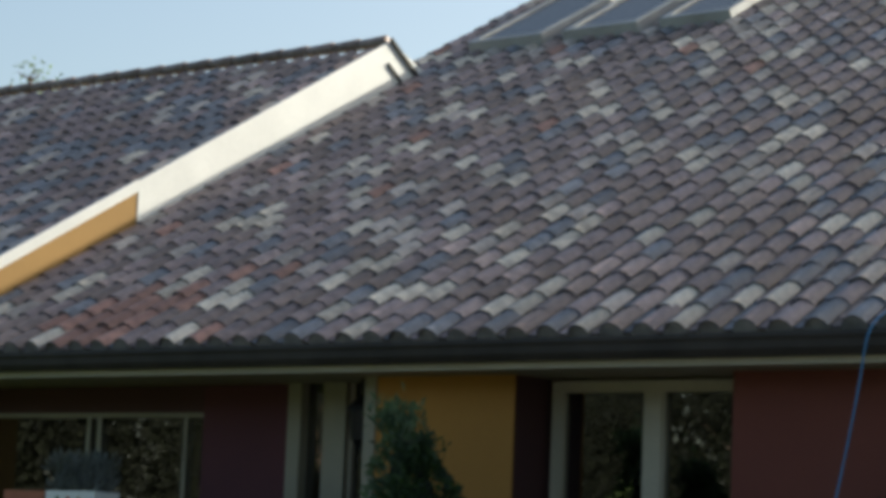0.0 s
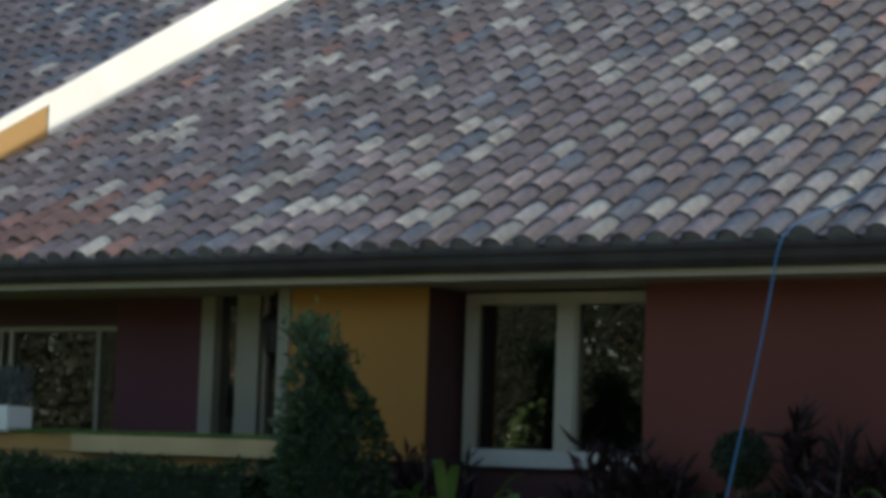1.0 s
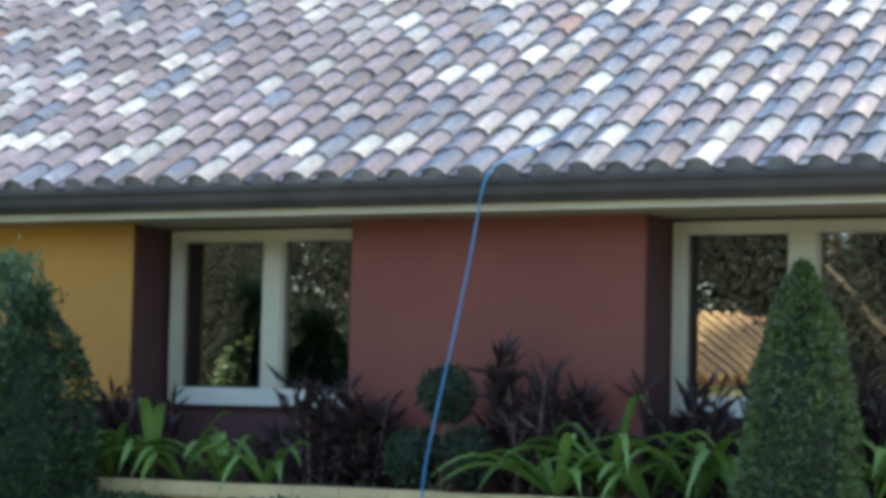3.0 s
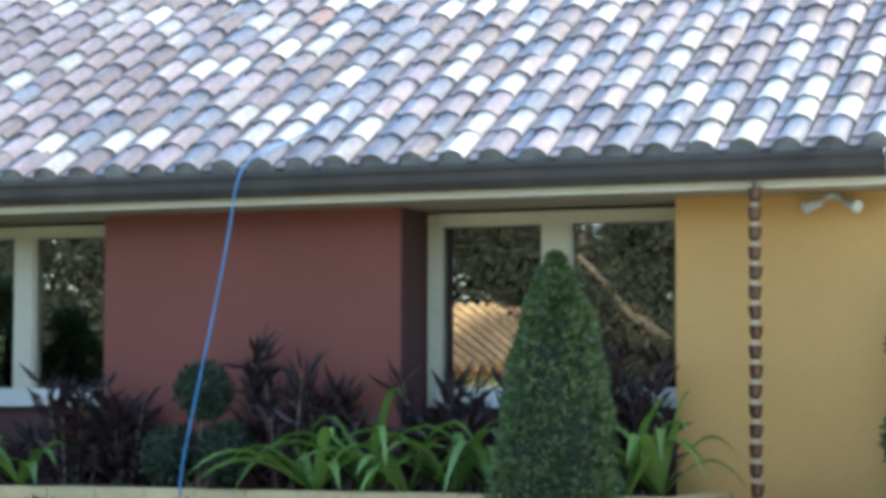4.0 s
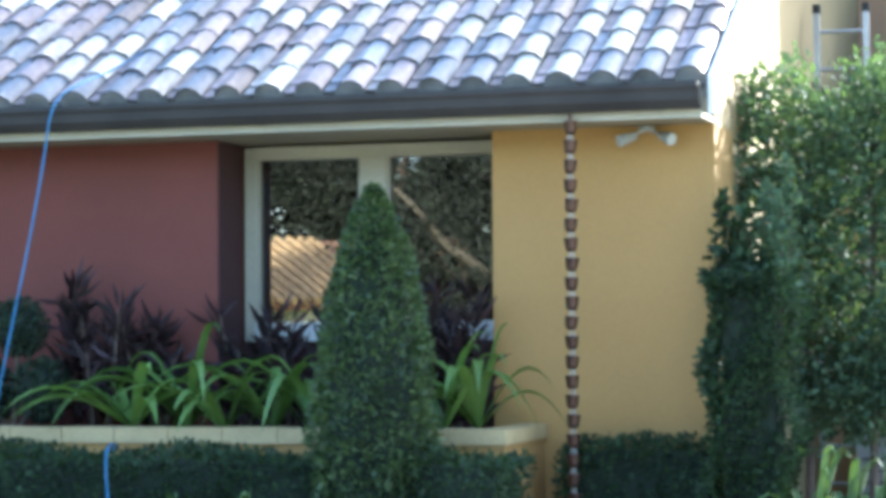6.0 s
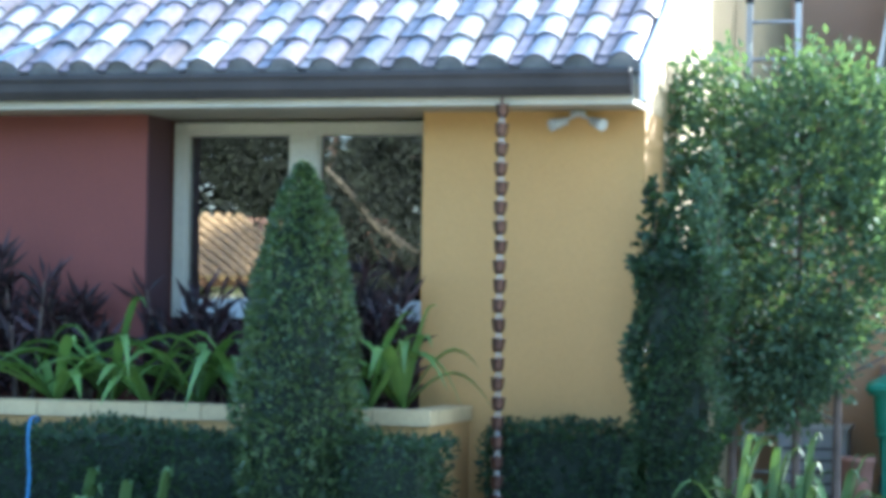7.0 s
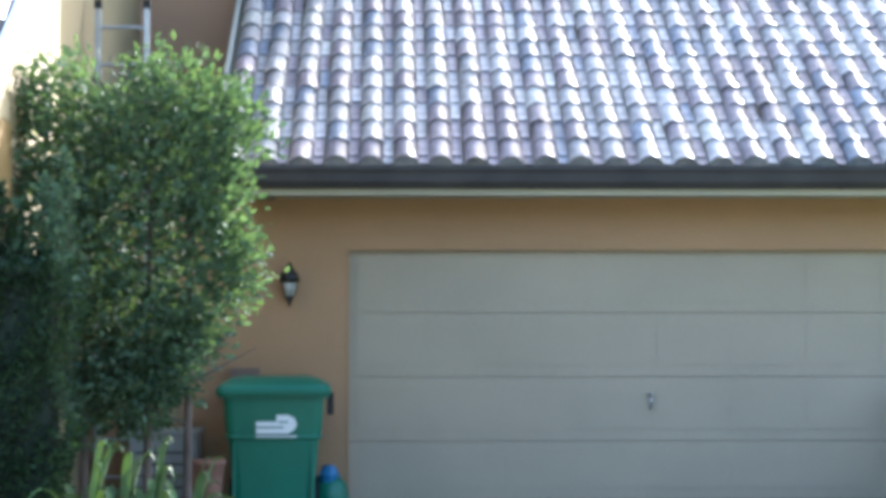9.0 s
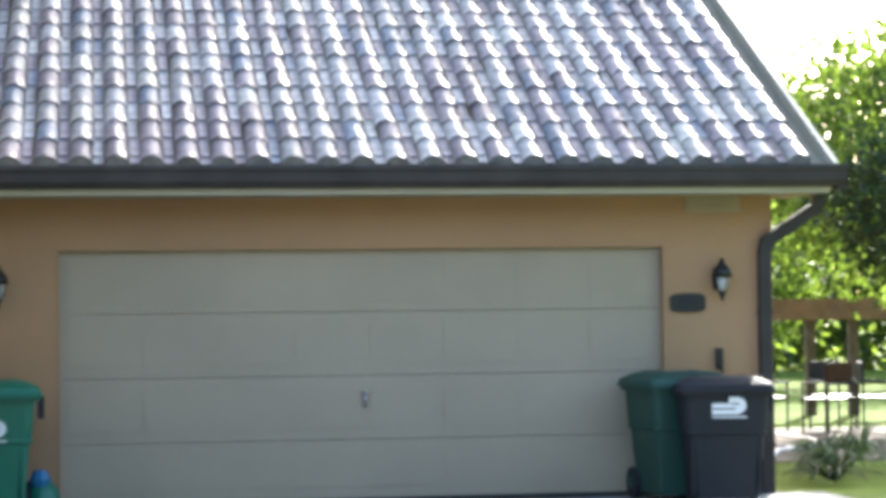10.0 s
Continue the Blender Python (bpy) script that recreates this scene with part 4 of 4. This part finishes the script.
    v, f = leaves(p, rng.normal(0, 0.6, (n, 3)) + [0, -0.3, 0.5], 0.06, rng, 0.1, 0.5)
    tagged(raw("leaf_spray", v, f, HEDGE_LEAF if sx < 4.5 else TREE_LEAF, sprigs), kind="stuff")
trained = box_tree(4.05, 5.8, 1.15, 1.9, 0.82, 3.2, [(4.62, 1.5), (5.04, 1.5), (5.3, 1.55)], 19000, 0.072, 31, TREE_LEAF, "trained square-headed evergreen tree on thin trunks, light green")
part("cut_limb", rod((4.03, 1.5, 3.07), (4.3, 1.5, 2.9), 0.016, 0.02, 8), BARK, trained, "bare sawn-off limb")


def strap_plant(x, y, z, seed, count=11, reach=0.5, tall=0.35, width=0.045, material=LILY_LEAF, label="", name="strap_leaf_plant", category="plant", group=""):
    """A tuft of long arching leaves, each its own mesh."""
    rng = np.random.default_rng(seed)
    t = thing(name, (x, y, z), label, category, group)
    for k in range(count):
        a = (0 if k % 3 == 0 else math.pi + 0.3) + rng.normal(0, 0.7) - 0.15
        L, H, w = reach * rng.uniform(0.6, 1.15), tall * rng.uniform(0.7, 1.3), width * rng.uniform(0.7, 1.15)
        d, s = Vector((math.cos(a), math.sin(a), 0)), Vector((-math.sin(a), math.cos(a), 0))
        steps = 8
        droop = rng.uniform(1.05, 1.45) if k % 6 else rng.uniform(0.75, 1.0)
        L *= 1.5 if k % 6 else 0.75
        H *= 1.05 if k % 6 else 1.2
        vs, fs = [], []
        for i in range(steps + 1):
            q = i / steps
            mid = Vector((x, y, z)) + d * (L * q ** 0.9) + Vector((0, 0, H * (3.0 * q - droop * 2.2 * q * q) + 0.02))
            wide = w * (0.5 + 1.9 * q * (1 - q)) * (1 - q ** 5) / 2 + 0.001
            vs += [mid - s * wide + Vector((0, 0, wide * 0.5)), mid, mid + s * wide + Vector((0, 0, wide * 0.5))]
        for i in range(steps):
            b = 3 * i
            fs += [(b, b + 1, b + 4, b + 3), (b + 1, b + 2, b + 5, b + 4)]
        raw("leaf", vs, fs, material, t, True)
    return t


LL = "bright green arching strap-leaf lily in the planter"
for k, (x, y, n, r, h) in enumerate(((-2.95, -0.28, 11, 0.42, 0.3), (-2.62, -0.22, 12, 0.45, 0.32), (-2.3, -0.3, 10, 0.4, 0.25), (-2.02, -0.2, 12, 0.45, 0.3), (-1.62, -0.28, 10, 0.42, 0.26),
                                     (0.55, -0.25, 12, 0.55, 0.3), (0.9, -0.18, 13, 0.5, 0.42), (1.2, -0.28, 12, 0.48, 0.32), (1.5, -0.2, 12, 0.5, 0.34), (1.8, -0.25, 11, 0.45, 0.36), (2.62, -0.22, 14, 0.45, 0.36), (2.8, -0.1, 12, 0.42, 0.36))):
    strap_plant(x, y, 0.84, 100 + k, n, r, h, 0.088, LILY_LEAF, LL, "strap_leaf_lily", "plant", "lilies in the planter")
for k, (x, y) in enumerate(((4.86, -0.15), (5.05, 0.0), (5.22, 0.1), (5.42, 0.3))):
    strap_plant(x, y, 0.0, 140 + k, 26, 0.3, 0.42, 0.06, CLUMP_LEAF, "tall bright green strap-leaf plant at the foot of the trees", "strap_leaf_lily", "plant")
for k, x in enumerate((1.25, 1.5, 1.72)):
    strap_plant(x, -1.42, 0.0, 160 + k, 14, 0.18, 0.3, 0.1, CLUMP_LEAF, "low broad-leaved green plant before the clipped hedge", "garden_plant", "plant", "plants before the hedge")


def spiky(x, y, z, tall, seed, stems=5, label="dark red spiky cordyline in the planter against the wall"):
    """Upright stems with tufts of narrow dark leaves."""
    rng = np.random.default_rng(seed)
    t = thing("cordyline", (x, y, z), label, "plant", "cordylines in the planter")
    for k in range(stems):
        sx, sy = x + rng.uniform(-0.28, 0.28), y + rng.uniform(-0.1, 0.1)
        h = tall * rng.uniform(0.5, 1.0)
        part("stem", rod((x + (sx - x) * 0.4, sy, z), (sx, sy, z + h), 0.012, 0.007, 6), BARK, t)
        n = 46
        a, q = rng.uniform(0, math.tau, n), rng.uniform(0.15, 1.0, n)
        p = np.stack([np.full(n, sx), np.full(n, sy), z + h * q], 1)
        o = np.stack([np.cos(a), np.sin(a), rng.uniform(0.3, 1.6, n)], 1) * 2.2
        v, f = leaves(p, o, 0.21, rng, 0.1, 0.15)
        raw("leaf_tuft", v, f, CORDY_LEAF, t)
    return t


for k, (x, y, h, s) in enumerate(((0.2, 0.1, 1.05, 9), (0.58, 0.15, 0.85, 8), (-1.45, 0.12, 0.82, 8), (-1.1, 0.2, 0.8, 7), (-1.8, 0.3, 0.6, 6), (-3.05, 0.25, 0.75, 6), (1.15, 0.35, 0.9, 8), (1.45, 0.3, 0.75, 7), (2.4, 0.3, 0.95, 8), (2.62, 0.3, 0.85, 7))):
    spiky(x, y, 0.8, h, 60 + k, s)


def ball_topiary(x, y, z, balls, seed):
    rng = np.random.default_rng(seed)
    t = thing("ball_topiary", (x, y, z), "dark clipped topiary of stacked leafy balls in the planter", "shrub")
    for bx, h, r in balls:
        part("stem", rod((x, y, z), (bx, y, h), 0.02, 0.012), BARK, t)
        n = int(26000 * r * r)
        d = rng.normal(0, 1, (n, 3))
        d /= np.linalg.norm(d, axis=1)[:, None]
        v, f = leaves(np.array([bx, y, h]) + d * r * rng.uniform(0.82, 1.03, (n, 1)), d, 0.045, rng, 0.1, 0.5)
        b = raw("leaf_ball", v, f, DARK_LEAF, t)
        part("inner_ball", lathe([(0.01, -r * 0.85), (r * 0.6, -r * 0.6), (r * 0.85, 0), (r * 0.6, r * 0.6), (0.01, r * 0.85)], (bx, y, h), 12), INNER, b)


ball_topiary(-0.4, -0.05, 0.8, [(-0.36, 1.53, 0.18), (-0.19, 1.12, 0.19), (-0.6, 1.1, 0.19)], 71)

# pots on the raised ledge
tp = thing("planter_box", (-7.0, -0.42, 1.565), "white leaf-printed planter box with grey lavender on the ledge", "pot")
part("box_body", box(-7.29, -6.717, -0.58, -0.3, 1.562, 1.775), WHITE, tp, soft=0.01)
for k in range(7):
    px, pz = -7.24 + 0.062 * k, 1.62 + 0.05 * (k % 2)
    part("print_mark", prism([(px, pz), (px + 0.03, pz - 0.02), (px + 0.06, pz), (px + 0.05, pz + 0.05), (px + 0.03, pz + 0.065), (px + 0.01, pz + 0.05)], -0.584 - 0.0005 * k, -0.5805, "y"), (TERRACOTTA, LILY_LEAF, CAPSTONE)[k % 3], tp, "plain coloured leaf print")
rng = np.random.default_rng(81)
pts = np.stack([rng.uniform(-7.32, -6.69, 900), rng.uniform(-0.56, -0.32, 900), 1.77 + 0.27 * rng.uniform(0, 1, 900) ** 1.3], 1)
v, f = leaves(pts, np.tile([0, 0, 1.5], (900, 1)), 0.09, rng, -0.2, 0.16)
raw("lavender", v, f, SILVER_LEAF, tp)
rp = thing("planter_box", (-7.55, -0.42, 1.565), "red plastic planter box on the ledge", "pot")
part("box_body", box(-7.80, -7.32, -0.58, -0.3, 1.562, 1.77), TERRACOTTA, rp, soft=0.01)

# ---- beyond the garage: patio, chairs, fence, trees ----
tagged(part("patio", box(12.9, 22.5, 8.6, 15.2, -0.1, 0.01), PATIO), "pale sunlit concrete patio beside the garage", "patio", kind="structure")


def garden_chair(x, y, turn):
    t = thing("garden_chair", (0, 0, 0), "black metal garden chair standing on the patio", "chair", "chairs on the patio")
    part("seat", box(-0.23, 0.23, -0.23, 0.23, 0.41, 0.44), BLACK_METAL, t, soft=0.006)
    part("backrest", box(-0.22, 0.22, 0.22, 0.245, 0.6, 0.88), BLACK_METAL, t, soft=0.006)
    for sx in (-0.21, 0.21):
        for sy in (-0.21, 0.22):
            part("leg", rod((sx, sy, 0), (sx, sy, 0.88 if sy > 0 else 0.62), 0.014), BLACK_METAL, t)
        part("armrest", rod((sx, -0.23, 0.62), (sx, 0.22, 0.64), 0.016), BLACK_METAL, t)
    t.matrix_basis = pose(x, y, 0.012, 0, 0, turn)


for x, y, a in ((15.05, 14.5, 25), (15.62, 13.7, -60), (16.0, 14.6, 10), (16.4, 14.0, 80)):
    garden_chair(x, y, a)
pavilion = thing("garden_arbour", (17, 17, 0), "brown timber arbour behind the patio", "arbour")
for x in (15.9, 17.08, 17.75, 19.6):
    part("post", box(x, x + 0.14, 19.0, 19.14, 0, 1.42), BARK, pavilion)
part("beam", box(14.6, 20.6, 18.95, 19.17, 1.42, 1.74), surface("old_timber", (0.24, 0.14, 0.09), 0.85, 0.25, 4, 50, 0.5), pavilion, "weathered brown beam")
hose2 = tagged(tube("garden_hose", [(13.2, 8.7, 0.03), (13.5, 9.0, 0.03), (13.9, 10.3, 0.03), (14.35, 10.7, 0.03), (14.7, 11.0, 0.03), (14.95, 12.3, 0.03), (14.8, 13.2, 0.03)], 0.025, WHITE), "white hose lying on the patio", "hose")
strap_plant(13.75, 8.2, 0.0, 150, 40, 0.28, 0.2, 0.035, TREE_LEAF, "low fern-like green plant beside the garage corner", "garden_plant", "plant")
strap_plant(13.3, 6.3, 0.0, 152, 60, 0.34, 0.24, 0.03, TREE_LEAF, "low fern-like green plant beside the garage corner", "garden_plant", "plant")
strap_plant(13.0, 5.6, 0.0, 153, 50, 0.3, 0.14, 0.03, HEDGE_LEAF, "low fern-like green plant beside the garage corner", "garden_plant", "plant")
strap_plant(14.35, 8.8, 0.0, 151, 40, 0.3, 0.2, 0.035, TREE_LEAF, "low fern-like green plant beside the garage corner", "garden_plant", "plant")
tree(18.3, 15.0, [(18.3, 15.0, 0.22)], (18.0, 14.5, 3.55), (3.3, 3.0, 1.55), 16000, 0.17, 41, OAK_LEAF, "broad backlit shade tree behind the patio", "shade_tree")
# added crown; its dark leaf colour gives the shaded foliage there
tree(16.4, 11.5, [(17.2, 11.8, 0.1)], (16.1, 11.2, 2.75), (1.15, 1.0, 0.75), 5200, 0.11, 45, HEDGE_LEAF, "added small tree beside the patio, dark leaves for foliage in shade", "garden_tree")
tree(29, 31, [(29, 31, 0.25)], (28, 31, 3.6), (6, 4, 3.2), 16000, 0.22, 42, OAK_LEAF, "large backlit tree beyond the fence", "shade_tree")
tree(17, 33, [(17, 33, 0.25)], (17.5, 33, 3.2), (5, 3, 2.8), 12000, 0.24, 43, OAK_LEAF, "large backlit tree beyond the fence", "shade_tree")
tree(-20.2, 10.5, [(-20.2, 10.5, 0.05)], (-20.15, 10.5, 8.5), (0.35, 0.3, 0.22), 150, 0.07, 44, OAK_LEAF, "small tree top showing over the raised roof", "garden_tree")

# ---- behind the camera: street trees and a neighbour's house, seen in the window glass ----
nb = thing("neighbour_house", (-13.8, -46, 0), "low neighbouring house with a sunlit orange tiled roof", "house")
part("wall", box(-18.2, -9.4, -52, -42, 0, 2.3), WHITE, nb)
# roof base takes a dark brown for the shade between tile rows
part("roof", prism([(-41.3, 2.25), (-46, 4.15), (-50.7, 2.25), (-50.7, 2.1), (-41.3, 2.1)], -18.6, -11.4), surface("shaded_clay", (0.19, 0.1, 0.055), 0.85, 0.2, 4, 40), nb, "clay pans coloured dark for the shade between the rows")
rib = bmesh.new()
for k in range(16):
    x = -17.0 + k * 0.34
    rod((x, -41.25, 2.32), (x - 4.0, -45.9, 4.21), 0.1, 0.1, 6, rib)
part("tile_layer", rib, surface("orange_tile", (0.48, 0.32, 0.15), 0.7, 0.25, 3, 30), nb, "orange barrel tile rows")
for x in (-17, -14.2, -11.5):
    w = part("window", box(x, x + 1.4, -42.0, -41.96, 0.9, 2.0), DARK, nb)
    part("window_frame", box(x - 0.08, x + 1.48, -41.98, -41.94, 2.0, 2.1), WHITE, w)
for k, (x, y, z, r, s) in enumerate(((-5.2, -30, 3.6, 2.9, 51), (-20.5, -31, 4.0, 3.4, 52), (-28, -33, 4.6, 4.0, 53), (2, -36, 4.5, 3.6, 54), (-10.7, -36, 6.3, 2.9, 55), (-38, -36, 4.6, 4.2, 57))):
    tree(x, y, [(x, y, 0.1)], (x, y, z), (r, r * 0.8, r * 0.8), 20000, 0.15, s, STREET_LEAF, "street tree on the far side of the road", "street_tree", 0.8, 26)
lt = thing("street_tree", (-4.2, -26, 0), "leaning tree with a pale bare bough across the road", "tree")
bough = rod((-4.2, -26, 0), (-4.5, -26, 1.9), 0.2, 0.15, 12)
rod((-4.5, -26, 1.9), (-4.9, -26, 2.5), 0.15, 0.12, 12, bough)
rod((-4.9, -26, 2.5), (-5.8, -26, 3.14), 0.1, 0.085, 12, bough)
rod((-5.8, -26, 3.14), (-6.2, -26, 3.62), 0.085, 0.07, 12, bough)
rod((-6.2, -26, 3.62), (-6.8, -26, 4.25), 0.07, 0.045, 12, bough)
part("trunk", bough, PALE_BARK, lt, "pale sunlit bark")
rng = np.random.default_rng(58)
q = rng.normal(0, 1, (1700, 3)) * [0.55, 0.25, 0.5] + [-4.7, -25.6, 2.0]
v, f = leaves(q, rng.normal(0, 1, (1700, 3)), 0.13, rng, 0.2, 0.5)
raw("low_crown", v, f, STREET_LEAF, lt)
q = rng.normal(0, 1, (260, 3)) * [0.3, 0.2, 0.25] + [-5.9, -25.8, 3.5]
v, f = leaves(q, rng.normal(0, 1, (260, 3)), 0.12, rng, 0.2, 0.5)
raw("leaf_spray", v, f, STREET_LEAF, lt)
cone_shrub(-19.0, -24.9, 2.75, 0.5, 0.2, 59, CONE_LEAF, "sunlit yellow-green garden bush across the road", 2500, 0.14, 0.3)
hedge(-34, -9.5, -24.5, -23.5, 1.5, 56, "sunlit garden hedge across the road", CONE_LEAF, 150, 0.14)


def woods(x0, x1, y, high, seed, label, material):
    """A far belt of trees, too many to count."""
    rng = np.random.default_rng(seed)
    n = int((x1 - x0) * 1000)
    xs = rng.uniform(x0, x1, n)
    crest = high * (0.78 + 0.14 * np.sin(xs * 0.45) + 0.1 * np.sin(xs * 1.3 + 1))
    p = np.stack([xs, y + rng.uniform(-1.5, 1.5, n), crest * rng.uniform(0, 1, n) ** 0.8], 1)
    v, f = leaves(p, rng.normal(0, 1, (n, 3)), 0.38, rng, 0.2, 0.7)
    tagged(raw("far_woods", v, f, material), label, "woods", kind="stuff")


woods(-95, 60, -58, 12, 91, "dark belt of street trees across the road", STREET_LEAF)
woods(2, 90, 46, 8, 92, "bright backlit belt of trees beyond the garden", OAK_LEAF)

# ---- roof tiles ----
CAP_A = 70


def arc(r, n0, v, half, segs, hollow=False):
    out = []
    for k in range(segs + 1):
        a = radians(-half + 2 * half * k / segs)
        out.append((r * math.sin(a), v, n0 + (r - r * math.cos(a)) if hollow else n0 - r + r * math.cos(a)))
    return out


def shell(rings):
    vs = [q for r in rings for q in r]
    n = len(rings[0])
    fs = []
    for j in range(len(rings) - 1):
        for k in range(n - 1):
            fs.append((j * n + k, j * n + k + 1, (j + 1) * n + k + 1, (j + 1) * n + k))
    return vs, fs


def joined(*shells):
    vs, fs = [], []
    for v, f in shells:
        fs += [tuple(k + len(vs) for k in q) for q in f]
        vs += v
    return vs, fs


CAP = joined(shell([arc(0.087, -0.013, 0.06, CAP_A, 8), arc(0.087, -0.013, 0.002, CAP_A, 8), arc(0.099, 0.0, 0.0, CAP_A, 8)]),
             shell([arc(0.099, 0.0, 0.0, CAP_A, 8), arc(0.098, -0.0045, 0.1, CAP_A, 8), arc(0.089, -0.020, 0.42, CAP_A, 8)]))
TROUGH = joined(shell([arc(0.13, -0.090, 0.005, 17, 6, True), arc(0.13, -0.074, 0.004, 17, 6, True)]),
                shell([arc(0.13, -0.074, 0.004, 17, 6, True), arc(0.13, -0.090, 0.42, 17, 6, True)]))
PLUG = shell([[(PITCH * (k / 8 - 0.5), 0.0095, -0.13) for k in range(9)], arc(0.088, -0.012, 0.009, CAP_A, 8)])


# clays of the courses above the eave, eave first: s sand, t tan, r red, p pink, b slate
COURSES = (
    "........srrr..sr..bb.s.b..b..s..s....bbbtb.s.p.bbssbb.",
    ".......rrrrr.......s...ppss....s.ss..tsbsbbssbbbbsbss.",
    "...s....rrrrrss....bsss...s.....b.b.ttsbpp.....ssbss..",
    ".....s...rsr.s...s....p.p.pppp.t...t.bbbp.tttptbb...s.",
    ".....s....s.r.rt.ss...ps...........p..s..s..t..s..t...",
    ".............t....t..t.bs..s....pss......sbbpbb.......",
    ".....t.t........tt.s.s.bs...s.p....ss.....s...........",
    "...t......t...s.......s...............................",
)


def field(roof, origin, cols, rows, seed, near=None, reds=False, slope=SLOPE):
    """Caps and pans on a slope; near: the columns and rows whose caps are pieces of their own."""
    rng = np.random.default_rng(seed)
    o = np.array(origin)
    c0, s0 = math.cos(slope), math.sin(slope)
    basis = np.array([[1, 0, 0], [0, c0, s0], [0, -s0, c0]])
    meshes = []
    for mat in TILES:
        me = bpy.data.meshes.new("roof_tile")
        me.from_pydata(CAP[0], [], CAP[1])
        me.materials.append(mat)
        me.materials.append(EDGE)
        # the lip faces come first and carry the joint shade
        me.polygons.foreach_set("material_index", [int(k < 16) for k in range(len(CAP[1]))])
        me.polygons.foreach_set("use_smooth", [k >= 16 for k in range(len(CAP[1]))])
        meshes.append(me)
    pans = []
    for mat in TILES:
        me = bpy.data.meshes.new("pan_tile")
        me.from_pydata(TROUGH[0], [], TROUGH[1])
        me.materials.append(mat)
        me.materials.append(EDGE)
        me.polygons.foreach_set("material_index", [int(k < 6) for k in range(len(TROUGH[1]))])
        pans.append(me)
    sets = {"cap": ([], [], []), "pan": ([], [], []), "plug": ([], [], [])}

    def kind_of(i, j):
        """Which clay a tile is of: the known courses first, then pale and red ones in short runs along a course."""
        q = rng.uniform(0, 1, 3)
        plain = int(np.searchsorted([0.36, 0.62 if i > 34 else 0.52], q[2]))
        plain = (5, 1, 2)[plain] if seed == 2 else (0, 1, 2)[plain]
        if reds and j < len(COURSES):
            mark = COURSES[int(j)][min(i, 53)] if j == int(j) else "."
            if mark != "." and j == int(j):
                return {"s": 4, "t": 5, "r": 3, "b": 1, "p": 6}[mark]
            return 5 if q[0] < 0.05 else 6 if q[1] < 0.1 else plain
        pale = noise.noise((i * 0.4, j * 0.9, seed * 7.3))
        warm = noise.noise((i * 0.2 + 40, j * 0.5, seed * 3.1))
        if q[0] < (0.3 if seed == 2 else 0.14) + 0.75 * pale:
            return 4 if q[1] < (0.55 if reds else 0.2) else 5
        if q[1] < (0.08 if reds else 0.04) + 0.35 * warm:
            return 3 if q[2] < 0.3 and seed != 2 else 6
        return plain

    def put(kind, mesh, shift, turn, clay=0):
        p = np.array(mesh[0])
        c, s = math.cos(turn), math.sin(turn)
        q = np.stack([p[:, 0] * c - p[:, 1] * s, p[:, 0] * s + p[:, 1] * c, p[:, 2]], 1) + shift
        vs, fs, ms = sets[kind]
        base = sum(len(a) for a in vs)
        vs.append(q @ basis + o)
        fs.append(np.array(mesh[1]) + base)
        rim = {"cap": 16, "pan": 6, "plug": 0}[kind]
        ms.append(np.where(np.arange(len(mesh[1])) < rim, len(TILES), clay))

    counts = {"cap": 0}
    for i in range(cols):
        for j in range(rows):
            shift = np.array([i * PITCH + rng.normal(0, 0.004), j * STEP + rng.normal(0, 0.008), rng.normal(0, 0.003)])
            turn = rng.normal(0, 0.010)
            clay = kind_of(i, j)
            if near and near[0] <= i < near[1] and j < near[2]:
                ob = new("roof_tile", meshes[clay])
                m = Matrix([list(r) for r in basis.T]).to_4x4()
                ob.parent = roof
                ob.matrix_basis = Matrix.Translation(o) @ m @ Matrix.Translation(shift) @ Matrix.Rotation(turn, 4, "Z")
            else:
                put("cap", CAP, shift, turn, clay)
            if i < cols - 1:
                low, clay = shift * [1, 1, 0.5] + [PITCH / 2, 0.4 * STEP, 0], kind_of(i, j + 0.5)
                if j == 0:
                    put("pan", TROUGH, low - [0, 0.4 * STEP - 0.01, 0.006], 0, clay)
                if near and near[0] <= i < near[1] and j < near[2]:
                    ob = new("pan_tile", pans[clay])
                    ob.parent = roof
                    ob.matrix_basis = Matrix.Translation(o) @ Matrix([list(r) for r in basis.T]).to_4x4() @ Matrix.Translation(low)
                else:
                    put("pan", TROUGH, low, turn * 0.5, clay)
            if j == 0:
                put("plug", PLUG, np.array([i * PITCH, 0, 0]), 0)
    for kind, name, mats in (("cap", "tile_field", TILES + [EDGE]), ("pan", "pan_tiles", TILES + [EDGE]), ("plug", "mortar_plugs", [MORTAR])):
        vs, fs, ms = sets[kind]
        if vs:
            ob = raw(name, np.concatenate(vs).tolist(), np.concatenate(fs).tolist(), mats[0], roof, True)
            for m in mats[1:]:
                ob.data.materials.append(m)
            ob.data.polygons.foreach_set("material_index", np.concatenate(ms).tolist())
            tagged(ob, kind="stuff")


field(roof_main, (-38 * PITCH, 0, EAVE), 54, 34, 1, (26, 54, 10), True)
field(roof_garage, tuple(G0 - Vector((PITCH, 0, 0))), 26, 20, 2, (0, 26, 11))
field(roof_left, (XL - 0.12 - 45 * PITCH, 0, EAVE_L), 46, 21, 3, None, False, math.atan(TAN_L))
ridge_caps = bmesh.new()
for k in range(32):
    rod((XL - 0.05 - 0.41 * k, RIDGE_L, APEX - 0.03), (XL - 0.47 - 0.41 * k, RIDGE_L, APEX - 0.04), 0.075, 0.062, 10, ridge_caps)
tagged(part("ridge_caps", ridge_caps, TILES[0], roof_left, smooth=True), kind="stuff")
